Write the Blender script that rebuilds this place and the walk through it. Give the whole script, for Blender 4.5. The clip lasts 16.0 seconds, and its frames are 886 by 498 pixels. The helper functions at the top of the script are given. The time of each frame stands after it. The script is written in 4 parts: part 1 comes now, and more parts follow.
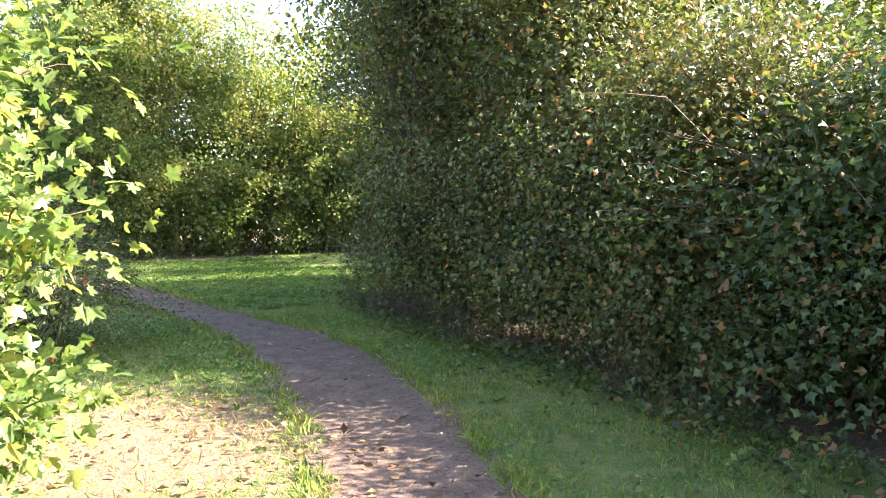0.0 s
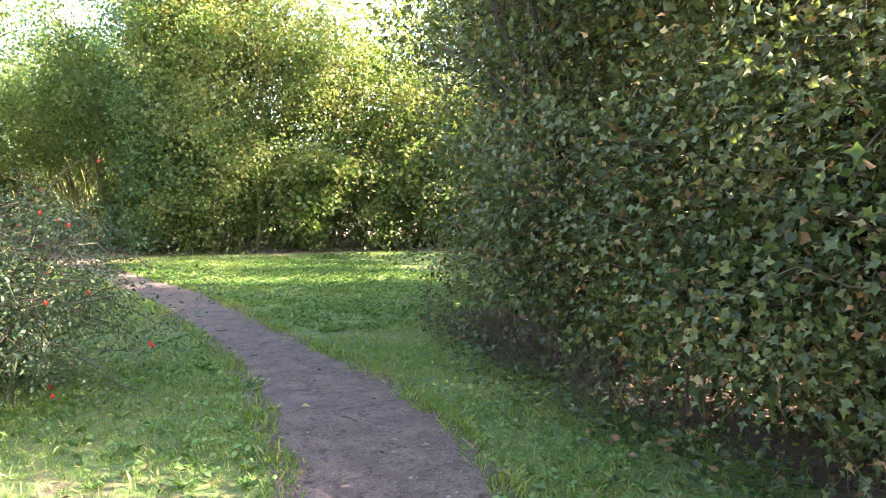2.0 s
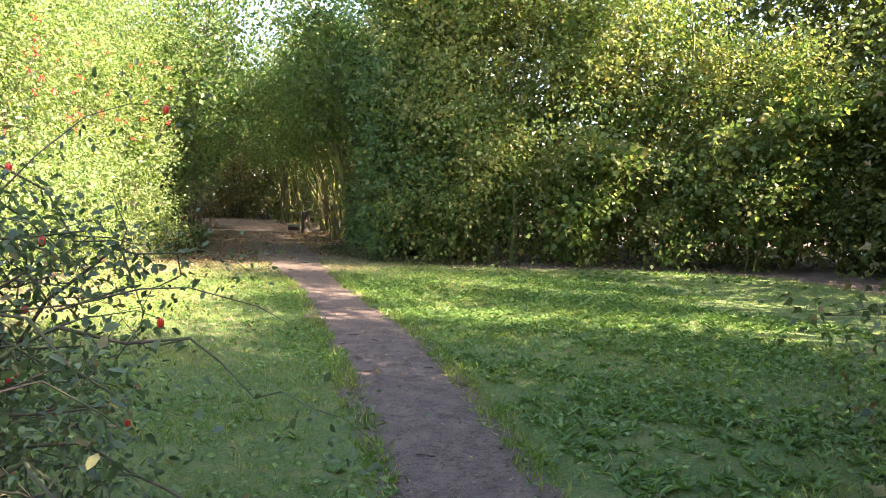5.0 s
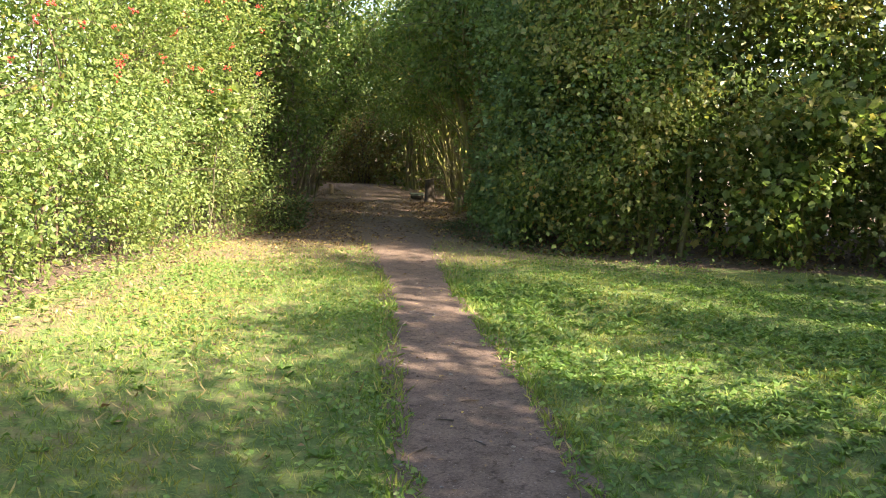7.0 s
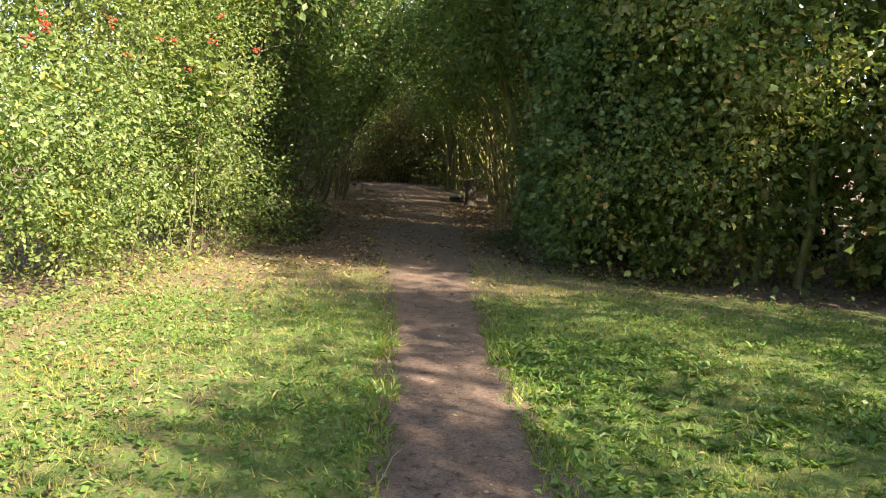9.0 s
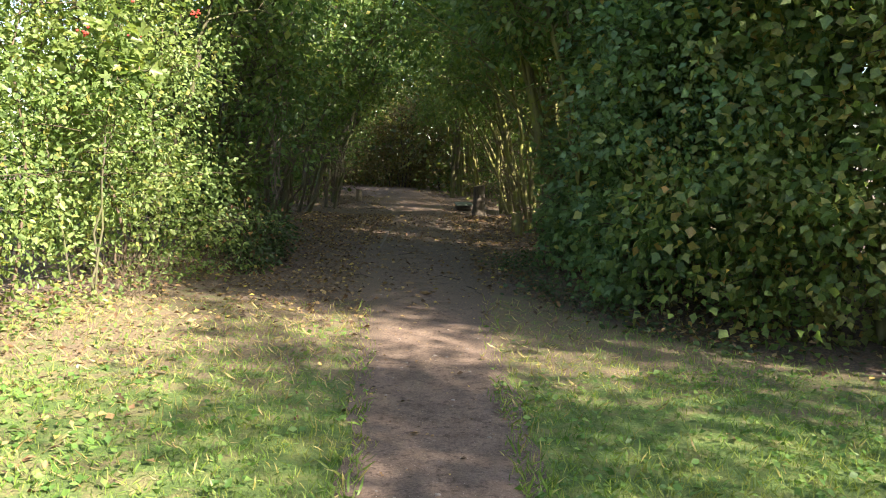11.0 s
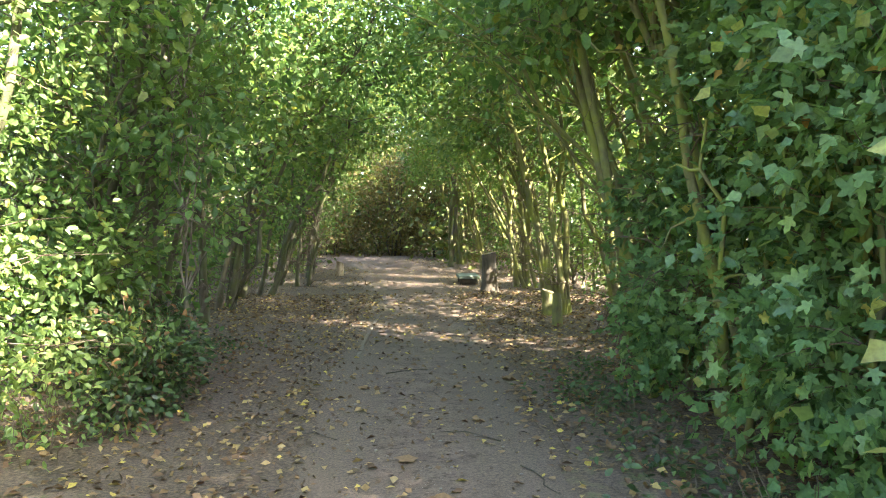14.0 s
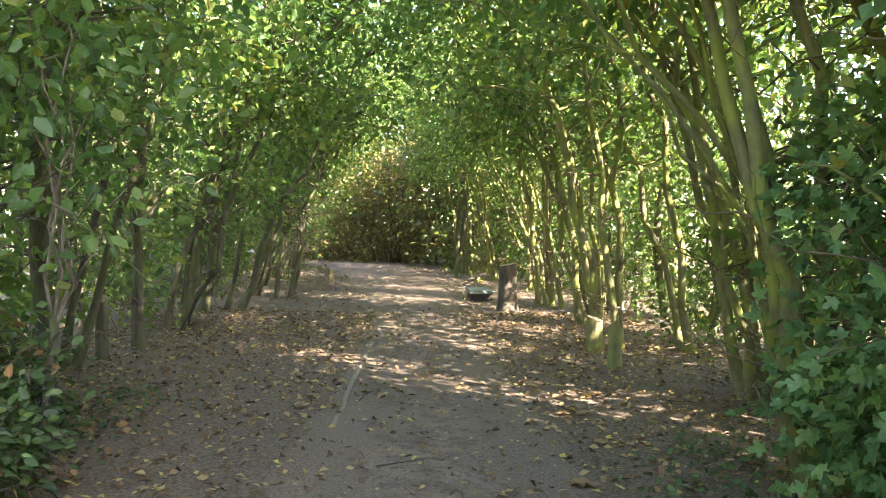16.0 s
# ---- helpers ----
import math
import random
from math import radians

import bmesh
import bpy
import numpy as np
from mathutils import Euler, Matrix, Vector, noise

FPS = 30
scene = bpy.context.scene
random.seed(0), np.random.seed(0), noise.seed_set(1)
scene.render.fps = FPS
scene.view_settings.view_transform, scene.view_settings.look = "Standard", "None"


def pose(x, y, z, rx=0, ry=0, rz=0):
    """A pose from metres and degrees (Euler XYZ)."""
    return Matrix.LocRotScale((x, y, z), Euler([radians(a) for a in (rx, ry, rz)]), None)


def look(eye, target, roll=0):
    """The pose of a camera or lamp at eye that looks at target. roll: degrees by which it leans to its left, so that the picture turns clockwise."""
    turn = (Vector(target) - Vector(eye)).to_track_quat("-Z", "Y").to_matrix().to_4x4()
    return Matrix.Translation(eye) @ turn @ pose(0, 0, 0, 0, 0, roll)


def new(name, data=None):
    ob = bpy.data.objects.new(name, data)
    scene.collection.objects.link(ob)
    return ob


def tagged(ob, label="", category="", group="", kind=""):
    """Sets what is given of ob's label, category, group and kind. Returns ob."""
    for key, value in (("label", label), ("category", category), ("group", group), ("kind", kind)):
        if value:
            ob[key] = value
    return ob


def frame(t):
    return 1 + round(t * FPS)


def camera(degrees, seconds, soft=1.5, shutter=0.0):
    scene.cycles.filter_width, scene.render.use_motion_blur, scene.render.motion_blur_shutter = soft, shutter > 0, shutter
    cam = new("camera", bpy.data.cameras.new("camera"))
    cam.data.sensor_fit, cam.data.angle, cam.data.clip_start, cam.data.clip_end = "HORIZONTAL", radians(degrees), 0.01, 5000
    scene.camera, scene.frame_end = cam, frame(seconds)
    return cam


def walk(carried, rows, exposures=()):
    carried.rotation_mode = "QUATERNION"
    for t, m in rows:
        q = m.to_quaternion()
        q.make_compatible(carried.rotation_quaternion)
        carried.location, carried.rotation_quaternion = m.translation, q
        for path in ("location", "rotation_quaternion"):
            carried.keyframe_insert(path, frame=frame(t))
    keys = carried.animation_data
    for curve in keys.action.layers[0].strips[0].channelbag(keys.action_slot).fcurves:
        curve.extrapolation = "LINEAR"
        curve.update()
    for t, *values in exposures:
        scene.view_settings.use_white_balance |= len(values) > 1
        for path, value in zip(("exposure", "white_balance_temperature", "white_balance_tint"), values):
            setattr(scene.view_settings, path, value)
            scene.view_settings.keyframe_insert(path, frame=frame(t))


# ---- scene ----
cam = camera(59.3, 16.0, soft=1.0)
PATH = [
    (0, (-4.436, -11.925, 1.39), (-3.097, -10.444, 1.26), -1.7),
    (0.5, (-3.995, -11.44, 1.385), (-2.714, -9.911, 1.241), -1.4),
    (1, (-3.566, -10.897, 1.368), (-2.31, -9.348, 1.22), -1.3),
    (1.5, (-3.114, -10.377, 1.372), (-1.913, -8.785, 1.226), -0.9),
    (2, (-2.74, -9.798, 1.357), (-1.612, -8.152, 1.215), -1.0),
    (2.5, (-2.407, -9.258, 1.366), (-1.426, -7.521, 1.228), -1.1),
    (3, (-2.114, -8.674, 1.358), (-1.259, -6.871, 1.222), -1.0),
    (3.5, (-1.82, -8.042, 1.351), (-1.081, -6.187, 1.233), -0.5),
    (4, (-1.559, -7.39, 1.355), (-0.921, -5.497, 1.255), -0.4),
    (4.2, (-1.467, -7.134, 1.352), (-0.845, -5.235, 1.252), -0.4),
    (6.3, (-0.671, -3.558, 1.406), (-0.327, -1.601, 1.178), 1.0),
    (6.5, (-0.59, -3.27, 1.42), (-0.281, -1.307, 1.188), 0.9),
    (7, (-0.422, -2.594, 1.431), (-0.218, -0.618, 1.198), 1.0),
    (7.5, (-0.34, -1.943, 1.436), (-0.162, 0.037, 1.211), 1.4),
    (8, (-0.237, -1.267, 1.443), (-0.102, 0.716, 1.217), 1.2),
    (8.5, (-0.163, -0.587, 1.423), (-0.042, 1.397, 1.198), 1.5),
    (9, (-0.069, 0.121, 1.423), (0.021, 2.104, 1.183), 1.3),
    (9.2, (-0.052, 0.395, 1.426), (0.036, 2.378, 1.18), 1.5),
    (11.3, (0.062, 3.414, 1.404), (0.137, 5.4, 1.173), 1.4),
    (11.5, (0.049, 3.673, 1.409), (0.118, 5.659, 1.181), 1.1),
    (12, (0.033, 4.353, 1.401), (0.046, 6.345, 1.22), -0.0),
    (12.5, (0.051, 5.041, 1.377), (0.023, 7.037, 1.251), -0.5),
    (13, (0.055, 5.751, 1.364), (0.044, 7.749, 1.279), -0.4),
    (13.5, (0.069, 6.45, 1.357), (0.097, 8.448, 1.288), -0.1),
    (14, (0.035, 7.151, 1.35), (0.133, 9.147, 1.282), -0.5),
    (14.5, (0.02, 7.75, 1.338), (0.125, 9.745, 1.254), -0.3),
    (15, (-0.009, 8.412, 1.335), (0.099, 10.407, 1.25), 0.6),
    (15.5, (-0.006, 9.071, 1.323), (0.102, 11.067, 1.25), 0.7),
    (16, (-0.016, 9.833, 1.303), (0.086, 11.83, 1.251), 1.0),
]
walk(cam, [(t, look(eye, target, roll)) for t, eye, target, roll in PATH],
     exposures=[(0.0, 3.12, 7000, 23), (0.5, 3.4, 7000, 24), (2.0, 3.7, 7000, 25), (4.2, 3.2, 7000, 24), (7.0, 2.48, 7600, 18), (9.2, 2.1, 7600, 17), (11.5, 2.6, 6800, 13), (12.5, 3.0, 6700, 10), (13.0, 3.2, 6700, 10), (13.5, 3.75, 6800, 10), (14.0, 4.05, 6800, 10), (15.0, 4.25, 6900, 12), (16.0, 4.15, 7000, 13)])

# ---- world and sun ----
SUN_EL, SUN_AZ = radians(37), math.atan2(0.74, -0.67)   # azimuth from +y towards +x
world = bpy.data.worlds.new("sky")
scene.world = world
world.use_nodes = True
wn = world.node_tree
sky = wn.nodes.new("ShaderNodeTexSky")
sky.sky_type = "NISHITA"
sky.sun_disc = False
sky.sun_elevation, sky.sun_rotation = SUN_EL, SUN_AZ
wn.links.new(sky.outputs[0], wn.nodes["Background"].inputs[0])
wn.nodes["Background"].inputs[1].default_value = 0.10
sun = new("sun", bpy.data.lights.new("sun", "SUN"))
sun.data.energy, sun.data.angle, sun.data.color = 4.9, radians(0.55), (1.0, 0.93, 0.80)
sun_way = Vector((math.sin(SUN_AZ) * math.cos(SUN_EL), math.cos(SUN_AZ) * math.cos(SUN_EL), math.sin(SUN_EL)))
sun.matrix_world = look(sun_way * 60, (0, 0, 0))


# ---- materials ----
def material(name):
    m = bpy.data.materials.new(name)
    m.use_nodes = True
    return m, m.node_tree.nodes, m.node_tree.links, m.node_tree.nodes["Principled BSDF"]


def ramp(nodes, stops):
    r = nodes.new("ShaderNodeValToRGB")
    el = r.color_ramp.elements
    while len(el) < len(stops):
        el.new(0.5)
    for e, (p, c) in zip(el, stops):
        e.position, e.color = p, (*c, 1)
    return r


def noise_tex(nodes, links, scale, detail=4.0, rough=0.55, source=None):
    n = nodes.new("ShaderNodeTexNoise")
    n.inputs["Scale"].default_value, n.inputs["Detail"].default_value, n.inputs["Roughness"].default_value = scale, detail, rough
    if source is None:
        source = nodes.new("ShaderNodeTexCoord").outputs["Object"]
    links.new(source, n.inputs["Vector"])
    return n


def mixer(nodes, links, a, b, fac, mode="MIX"):
    m = nodes.new("ShaderNodeMix")
    m.data_type, m.blend_type = "RGBA", mode
    for sock, v in ((m.inputs["Factor"], fac), (m.inputs["A"], a), (m.inputs["B"], b)):
        if hasattr(v, "links"):
            links.new(v, sock)
        elif isinstance(v, tuple):
            sock.default_value = (*v, 1)
        else:
            sock.default_value = v
    return m.outputs["Result"]


def leaf_material(name, stops, clump=None, through_light=0.4, rough=0.42, clump_scale=0.9, spec=0.4):
    """Leaves: colour from leaf to leaf, drifting over the crown; some light passes through."""
    m, nodes, links, bsdf = material(name)
    geo = nodes.new("ShaderNodeNewGeometry")
    r = ramp(nodes, stops)
    links.new(geo.outputs["Random Per Island"], r.inputs[0])
    colour = r.outputs[0]
    if clump:
        n = noise_tex(nodes, links, clump_scale, 3.0)
        k = ramp(nodes, [(0.48, (0, 0, 0)), (0.68, (0.8, 0.8, 0.8))])
        links.new(n.outputs["Fac"], k.inputs[0])
        colour = mixer(nodes, links, colour, clump, k.outputs[0])
    fine = noise_tex(nodes, links, 60.0, 2.0)
    fk = ramp(nodes, [(0.3, (0.78, 0.78, 0.78)), (0.7, (1.15, 1.15, 1.1))])
    links.new(fine.outputs["Fac"], fk.inputs[0])
    colour = mixer(nodes, links, colour, fk.outputs[0], 1.0, "MULTIPLY")
    links.new(colour, bsdf.inputs["Base Color"])
    bsdf.inputs["Roughness"].default_value = rough
    bsdf.inputs["Specular IOR Level"].default_value = spec
    tr = nodes.new("ShaderNodeBsdfTranslucent")
    links.new(mixer(nodes, links, colour, (1.45, 1.5, 0.9), 1.0, "MULTIPLY"), tr.inputs["Color"])
    mix = nodes.new("ShaderNodeMixShader")
    mix.inputs[0].default_value = through_light
    links.new(bsdf.outputs[0], mix.inputs[1])
    links.new(tr.outputs[0], mix.inputs[2])
    links.new(mix.outputs[0], nodes["Material Output"].inputs["Surface"])
    return m


def bark_material(name, dark, light, moss=None, scale=18.0, bump=0.5):
    m, nodes, links, bsdf = material(name)
    tc = nodes.new("ShaderNodeTexCoord")
    mp = nodes.new("ShaderNodeMapping")
    mp.inputs["Scale"].default_value = (1, 1, 0.25)
    links.new(tc.outputs["Object"], mp.inputs["Vector"])
    n = noise_tex(nodes, links, scale, 6.0, 0.65, mp.outputs[0])
    r = ramp(nodes, [(0.3, dark), (0.7, light)])
    links.new(n.outputs["Fac"], r.inputs[0])
    colour = r.outputs[0]
    if moss:
        n2 = noise_tex(nodes, links, 3.0, 4.0, 0.6, tc.outputs["Object"])
        k = ramp(nodes, [(0.42, (0, 0, 0)), (0.6, (1, 1, 1))])
        links.new(n2.outputs["Fac"], k.inputs[0])
        colour = mixer(nodes, links, colour, moss, k.outputs[0])
    links.new(colour, bsdf.inputs["Base Color"])
    bsdf.inputs["Roughness"].default_value = 0.9
    b = nodes.new("ShaderNodeBump")
    b.inputs["Strength"].default_value, b.inputs["Distance"].default_value = bump, 0.02
    links.new(n.outputs["Fac"], b.inputs["Height"])
    links.new(b.outputs[0], bsdf.inputs["Normal"])
    return m


LEAF_HAWTHORN = leaf_material("hawthorn_leaves", [(0.0, (0.045, 0.066, 0.024)), (0.5, (0.098, 0.132, 0.044)), (0.86, (0.165, 0.200, 0.070)), (0.93, (0.30, 0.23, 0.10)), (1.0, (0.34, 0.14, 0.06))],
                              clump=(0.115, 0.112, 0.050), through_light=0.27, rough=0.42, spec=0.42)
LEAF_BRAMBLE = leaf_material("bramble_leaves", [(0.0, (0.026, 0.048, 0.018)), (0.55, (0.054, 0.095, 0.032)), (0.90, (0.100, 0.148, 0.050)), (0.93, (0.17, 0.085, 0.045)), (1.0, (0.26, 0.15, 0.07))],
                             through_light=0.28, rough=0.45)
LEAF_MAPLE = leaf_material("field_maple_leaves", [(0.0, (0.070, 0.120, 0.036)), (0.5, (0.130, 0.205, 0.060)), (0.85, (0.225, 0.300, 0.100)), (0.96, (0.36, 0.32, 0.10)), (1.0, (0.42, 0.24, 0.09))],
                           clump=(0.320, 0.300, 0.125), through_light=0.5)
LEAF_MAPLE_GREEN = leaf_material("green_maple_leaves", [(0.0, (0.072, 0.140, 0.060)), (0.5, (0.124, 0.222, 0.094)), (0.96, (0.190, 0.292, 0.118)), (1.0, (0.36, 0.32, 0.09))], clump=(0.18, 0.245, 0.095), through_light=0.40)
LEAF_VIBURNUM = leaf_material("privet_leaves", [(0.0, (0.095, 0.155, 0.058)), (0.5, (0.180, 0.270, 0.100)), (0.9, (0.265, 0.350, 0.135)), (1.0, (0.34, 0.30, 0.09))],
                              clump=(0.20, 0.24, 0.070), through_light=0.5, rough=0.4)
LEAF_SYCAMORE = leaf_material("sycamore_leaves", [(0.0, (0.085, 0.150, 0.050)), (0.5, (0.135, 0.210, 0.070)), (0.9, (0.200, 0.270, 0.095)), (1.0, (0.36, 0.32, 0.08))],
                              clump=(0.24, 0.27, 0.075), through_light=0.5, rough=0.4)
LEAF_TUNNEL = leaf_material("hazel_leaves", [(0.0, (0.052, 0.104, 0.036)), (0.5, (0.098, 0.172, 0.055)), (0.9, (0.160, 0.235, 0.074)), (1.0, (0.26, 0.24, 0.06))],
                            clump=(0.15, 0.19, 0.050), through_light=0.5, rough=0.42)
LEAF_FAR = leaf_material("far_leaves", [(0.0, (0.050, 0.085, 0.024)), (0.5, (0.090, 0.135, 0.036)), (1.0, (0.16, 0.19, 0.05))], clump=(0.16, 0.15, 0.05), through_light=0.4)
LEAF_ROSE = leaf_material("rose_leaves", [(0.0, (0.050, 0.085, 0.040)), (0.5, (0.085, 0.135, 0.065)), (0.9, (0.130, 0.180, 0.080)), (1.0, (0.24, 0.16, 0.06))], through_light=0.3)
LEAF_BROWN = leaf_material("withered_leaves", [(0.0, (0.10, 0.080, 0.034)), (0.5, (0.18, 0.135, 0.052)), (0.8, (0.14, 0.17, 0.052)), (1.0, (0.32, 0.24, 0.08))], through_light=0.35)
LEAF_FALLEN = leaf_material("fallen_leaf_colours", [(0.0, (0.055, 0.035, 0.022)), (0.4, (0.15, 0.085, 0.045)), (0.7, (0.27, 0.17, 0.085)), (0.9, (0.36, 0.26, 0.12)), (1.0, (0.50, 0.38, 0.08))], through_light=0.1, rough=0.7)
GRASS = leaf_material("grass_blades", [(0.0, (0.095, 0.170, 0.034)), (0.5, (0.160, 0.260, 0.052)), (0.85, (0.240, 0.330, 0.075)), (0.96, (0.38, 0.35, 0.12)), (1.0, (0.48, 0.40, 0.19))],
                      clump=(0.33, 0.31, 0.08), through_light=0.35, rough=0.45, clump_scale=0.7)
CLOVER = leaf_material("clover_leaves", [(0.0, (0.070, 0.150, 0.036)), (0.6, (0.130, 0.240, 0.058)), (1.0, (0.23, 0.33, 0.10))], through_light=0.35)
STRAW = leaf_material("dry_grass", [(0.0, (0.22, 0.17, 0.07)), (0.6, (0.36, 0.29, 0.13)), (1.0, (0.48, 0.40, 0.20))], through_light=0.2, rough=0.7)
BARK_GREY = bark_material("grey_bark", (0.050, 0.042, 0.032), (0.15, 0.125, 0.092), moss=(0.095, 0.105, 0.040))
BARK_DARK = bark_material("dark_bark", (0.030, 0.025, 0.020), (0.10, 0.082, 0.062))
BARK_MOSSY = bark_material("mossy_bark", (0.085, 0.080, 0.040), (0.19, 0.17, 0.08), moss=(0.19, 0.20, 0.045))
BARK_PALE = bark_material("pale_bark", (0.26, 0.23, 0.18), (0.48, 0.44, 0.36))
WOOD_CUT = bark_material("weathered_wood", (0.18, 0.13, 0.085), (0.36, 0.28, 0.19), scale=30.0)
WOOD_GREY = bark_material("greyed_timber", (0.11, 0.085, 0.065), (0.24, 0.19, 0.15), scale=26.0)
TWIG = bark_material("twig_bark", (0.065, 0.047, 0.033), (0.17, 0.125, 0.085), scale=40.0, bump=0.2)
CANE = bark_material("rose_cane_bark", (0.055, 0.040, 0.032), (0.15, 0.105, 0.075), moss=(0.09, 0.11, 0.045), scale=40.0, bump=0.2)


def plain(name, colour, rough=0.5, scale=25.0, spread=0.25):
    m, nodes, links, bsdf = material(name)
    n = noise_tex(nodes, links, scale)
    r = ramp(nodes, [(0.3, tuple(c * (1 - spread) for c in colour)), (0.7, tuple(min(1, c * (1 + spread)) for c in colour))])
    links.new(n.outputs["Fac"], r.inputs[0])
    links.new(r.outputs[0], bsdf.inputs["Base Color"])
    bsdf.inputs["Roughness"].default_value = rough
    return m


RED_HIP = plain("rose_hip_red", (0.62, 0.045, 0.025), 0.3)
RED_BERRY = plain("berry_red", (0.52, 0.060, 0.045), 0.35)
TUBE_GREY = plain("tree_guard_plastic", (0.075, 0.085, 0.075), 0.6)
SLAB_GREEN = plain("mossy_board", (0.13, 0.16, 0.13), 0.8)


def ground_material():
    """Turf, with bare litter-strewn soil and dry straw where the attributes say so, the borders broken up by noise."""
    m, nodes, links, bsdf = material("turf_and_soil")
    pos = nodes.new("ShaderNodeTexCoord").outputs["Object"]
    fine = noise_tex(nodes, links, 45.0, 6.0, 0.7, pos)
    mid = noise_tex(nodes, links, 6.0, 5.0, 0.6, pos)
    big = noise_tex(nodes, links, 0.8, 3.0, 0.5, pos)
    turf = ramp(nodes, [(0.3, (0.042, 0.080, 0.020)), (0.55, (0.112, 0.180, 0.042)), (0.75, (0.195, 0.240, 0.062))])
    links.new(fine.outputs["Fac"], turf.inputs[0])
    warm = ramp(nodes, [(0.45, (0, 0, 0)), (0.7, (0.5, 0.5, 0.5))])
    links.new(mid.outputs["Fac"], warm.inputs[0])
    turf_c = mixer(nodes, links, turf.outputs[0], (0.32, 0.275, 0.100), warm.outputs[0])
    soil = ramp(nodes, [(0.30, (0.042, 0.030, 0.023)), (0.48, (0.112, 0.079, 0.058)), (0.60, (0.185, 0.130, 0.090)), (0.74, (0.30, 0.205, 0.122))])
    links.new(fine.outputs["Fac"], soil.inputs[0])
    dry = ramp(nodes, [(0.3, (0.075, 0.055, 0.038)), (0.47, (0.165, 0.118, 0.078)), (0.72, (0.27, 0.215, 0.115))])
    links.new(fine.outputs["Fac"], dry.inputs[0])

    def mask(name, width):
        a = nodes.new("ShaderNodeAttribute")
        a.attribute_name = name
        add = nodes.new("ShaderNodeMath")
        add.operation = "ADD"
        links.new(a.outputs["Fac"], add.inputs[0])
        sc = nodes.new("ShaderNodeMath")
        sc.operation = "MULTIPLY_ADD"
        sc.inputs[1].default_value, sc.inputs[2].default_value = 1.3, -0.65
        links.new(mid.outputs["Fac"], sc.inputs[0])
        links.new(sc.outputs[0], add.inputs[1])
        r = ramp(nodes, [(0.5 - width, (0, 0, 0)), (0.5 + width, (1, 1, 1))])
        links.new(add.outputs[0], r.inputs[0])
        return r.outputs[0]
    c = mixer(nodes, links, turf_c, dry.outputs[0], mask("dry", 0.18))
    c = mixer(nodes, links, c, soil.outputs[0], mask("litter", 0.12))
    links.new(c, bsdf.inputs["Base Color"])
    bsdf.inputs["Roughness"].default_value = 0.95
    b = nodes.new("ShaderNodeBump")
    b.inputs["Strength"].default_value, b.inputs["Distance"].default_value = 0.8, 0.03
    links.new(fine.outputs["Fac"], b.inputs["Height"])
    links.new(b.outputs[0], bsdf.inputs["Normal"])
    return m


def path_material():
    m, nodes, links, bsdf = material("trodden_earth")
    pos = nodes.new("ShaderNodeTexCoord").outputs["Object"]
    fine = noise_tex(nodes, links, 70.0, 6.0, 0.72, pos)
    mid = noise_tex(nodes, links, 5.0, 5.0, 0.6, pos)
    r = ramp(nodes, [(0.28, (0.082, 0.058, 0.045)), (0.5, (0.160, 0.113, 0.086)), (0.72, (0.25, 0.190, 0.150))])
    links.new(fine.outputs["Fac"], r.inputs[0])
    k = ramp(nodes, [(0.35, (0.66, 0.64, 0.62)), (0.65, (1.12, 1.10, 1.08))])
    links.new(mid.outputs["Fac"], k.inputs[0])
    c = mixer(nodes, links, r.outputs[0], k.outputs[0], 1.0, "MULTIPLY")
    spots = noise_tex(nodes, links, 22.0, 5.0, 0.7, pos)
    sk = ramp(nodes, [(0.36, (0.45, 0.42, 0.40)), (0.47, (1, 1, 1)), (0.60, (1, 1, 1)), (0.68, (1.35, 1.33, 1.28))])
    links.new(spots.outputs["Fac"], sk.inputs[0])
    c = mixer(nodes, links, c, sk.outputs[0], 1.0, "MULTIPLY")
    v = nodes.new("ShaderNodeTexVoronoi")
    v.inputs["Scale"].default_value = 38.0
    links.new(pos, v.inputs["Vector"])
    peb = ramp(nodes, [(0.06, (1, 1, 1)), (0.13, (0, 0, 0))])
    links.new(v.outputs["Distance"], peb.inputs[0])
    c = mixer(nodes, links, c, (0.33, 0.29, 0.25), peb.outputs[0])
    rim = nodes.new("ShaderNodeAttribute")
    rim.attribute_name = "rim"
    add = nodes.new("ShaderNodeMath")
    add.operation = "ADD"
    links.new(rim.outputs["Fac"], add.inputs[0])
    links.new(mid.outputs["Fac"], add.inputs[1])
    rk = ramp(nodes, [(0.75, (0, 0, 0)), (1.15, (1, 1, 1))])
    rk.color_ramp.elements[1].position = 1.0
    links.new(add.outputs[0], rk.inputs[0])
    litter = ramp(nodes, [(0.30, (0.050, 0.037, 0.029)), (0.48, (0.118, 0.085, 0.064)), (0.60, (0.185, 0.132, 0.094)), (0.74, (0.29, 0.205, 0.130))])
    links.new(fine.outputs["Fac"], litter.inputs[0])
    c = mixer(nodes, links, c, litter.outputs[0], rk.outputs[0])
    links.new(c, bsdf.inputs["Base Color"])
    bsdf.inputs["Roughness"].default_value = 0.93
    b = nodes.new("ShaderNodeBump")
    b.inputs["Strength"].default_value, b.inputs["Distance"].default_value = 0.7, 0.02
    h = mixer(nodes, links, fine.outputs["Fac"], mid.outputs["Fac"], 0.5)
    links.new(h, b.inputs["Height"])
    links.new(b.outputs[0], bsdf.inputs["Normal"])
    return m


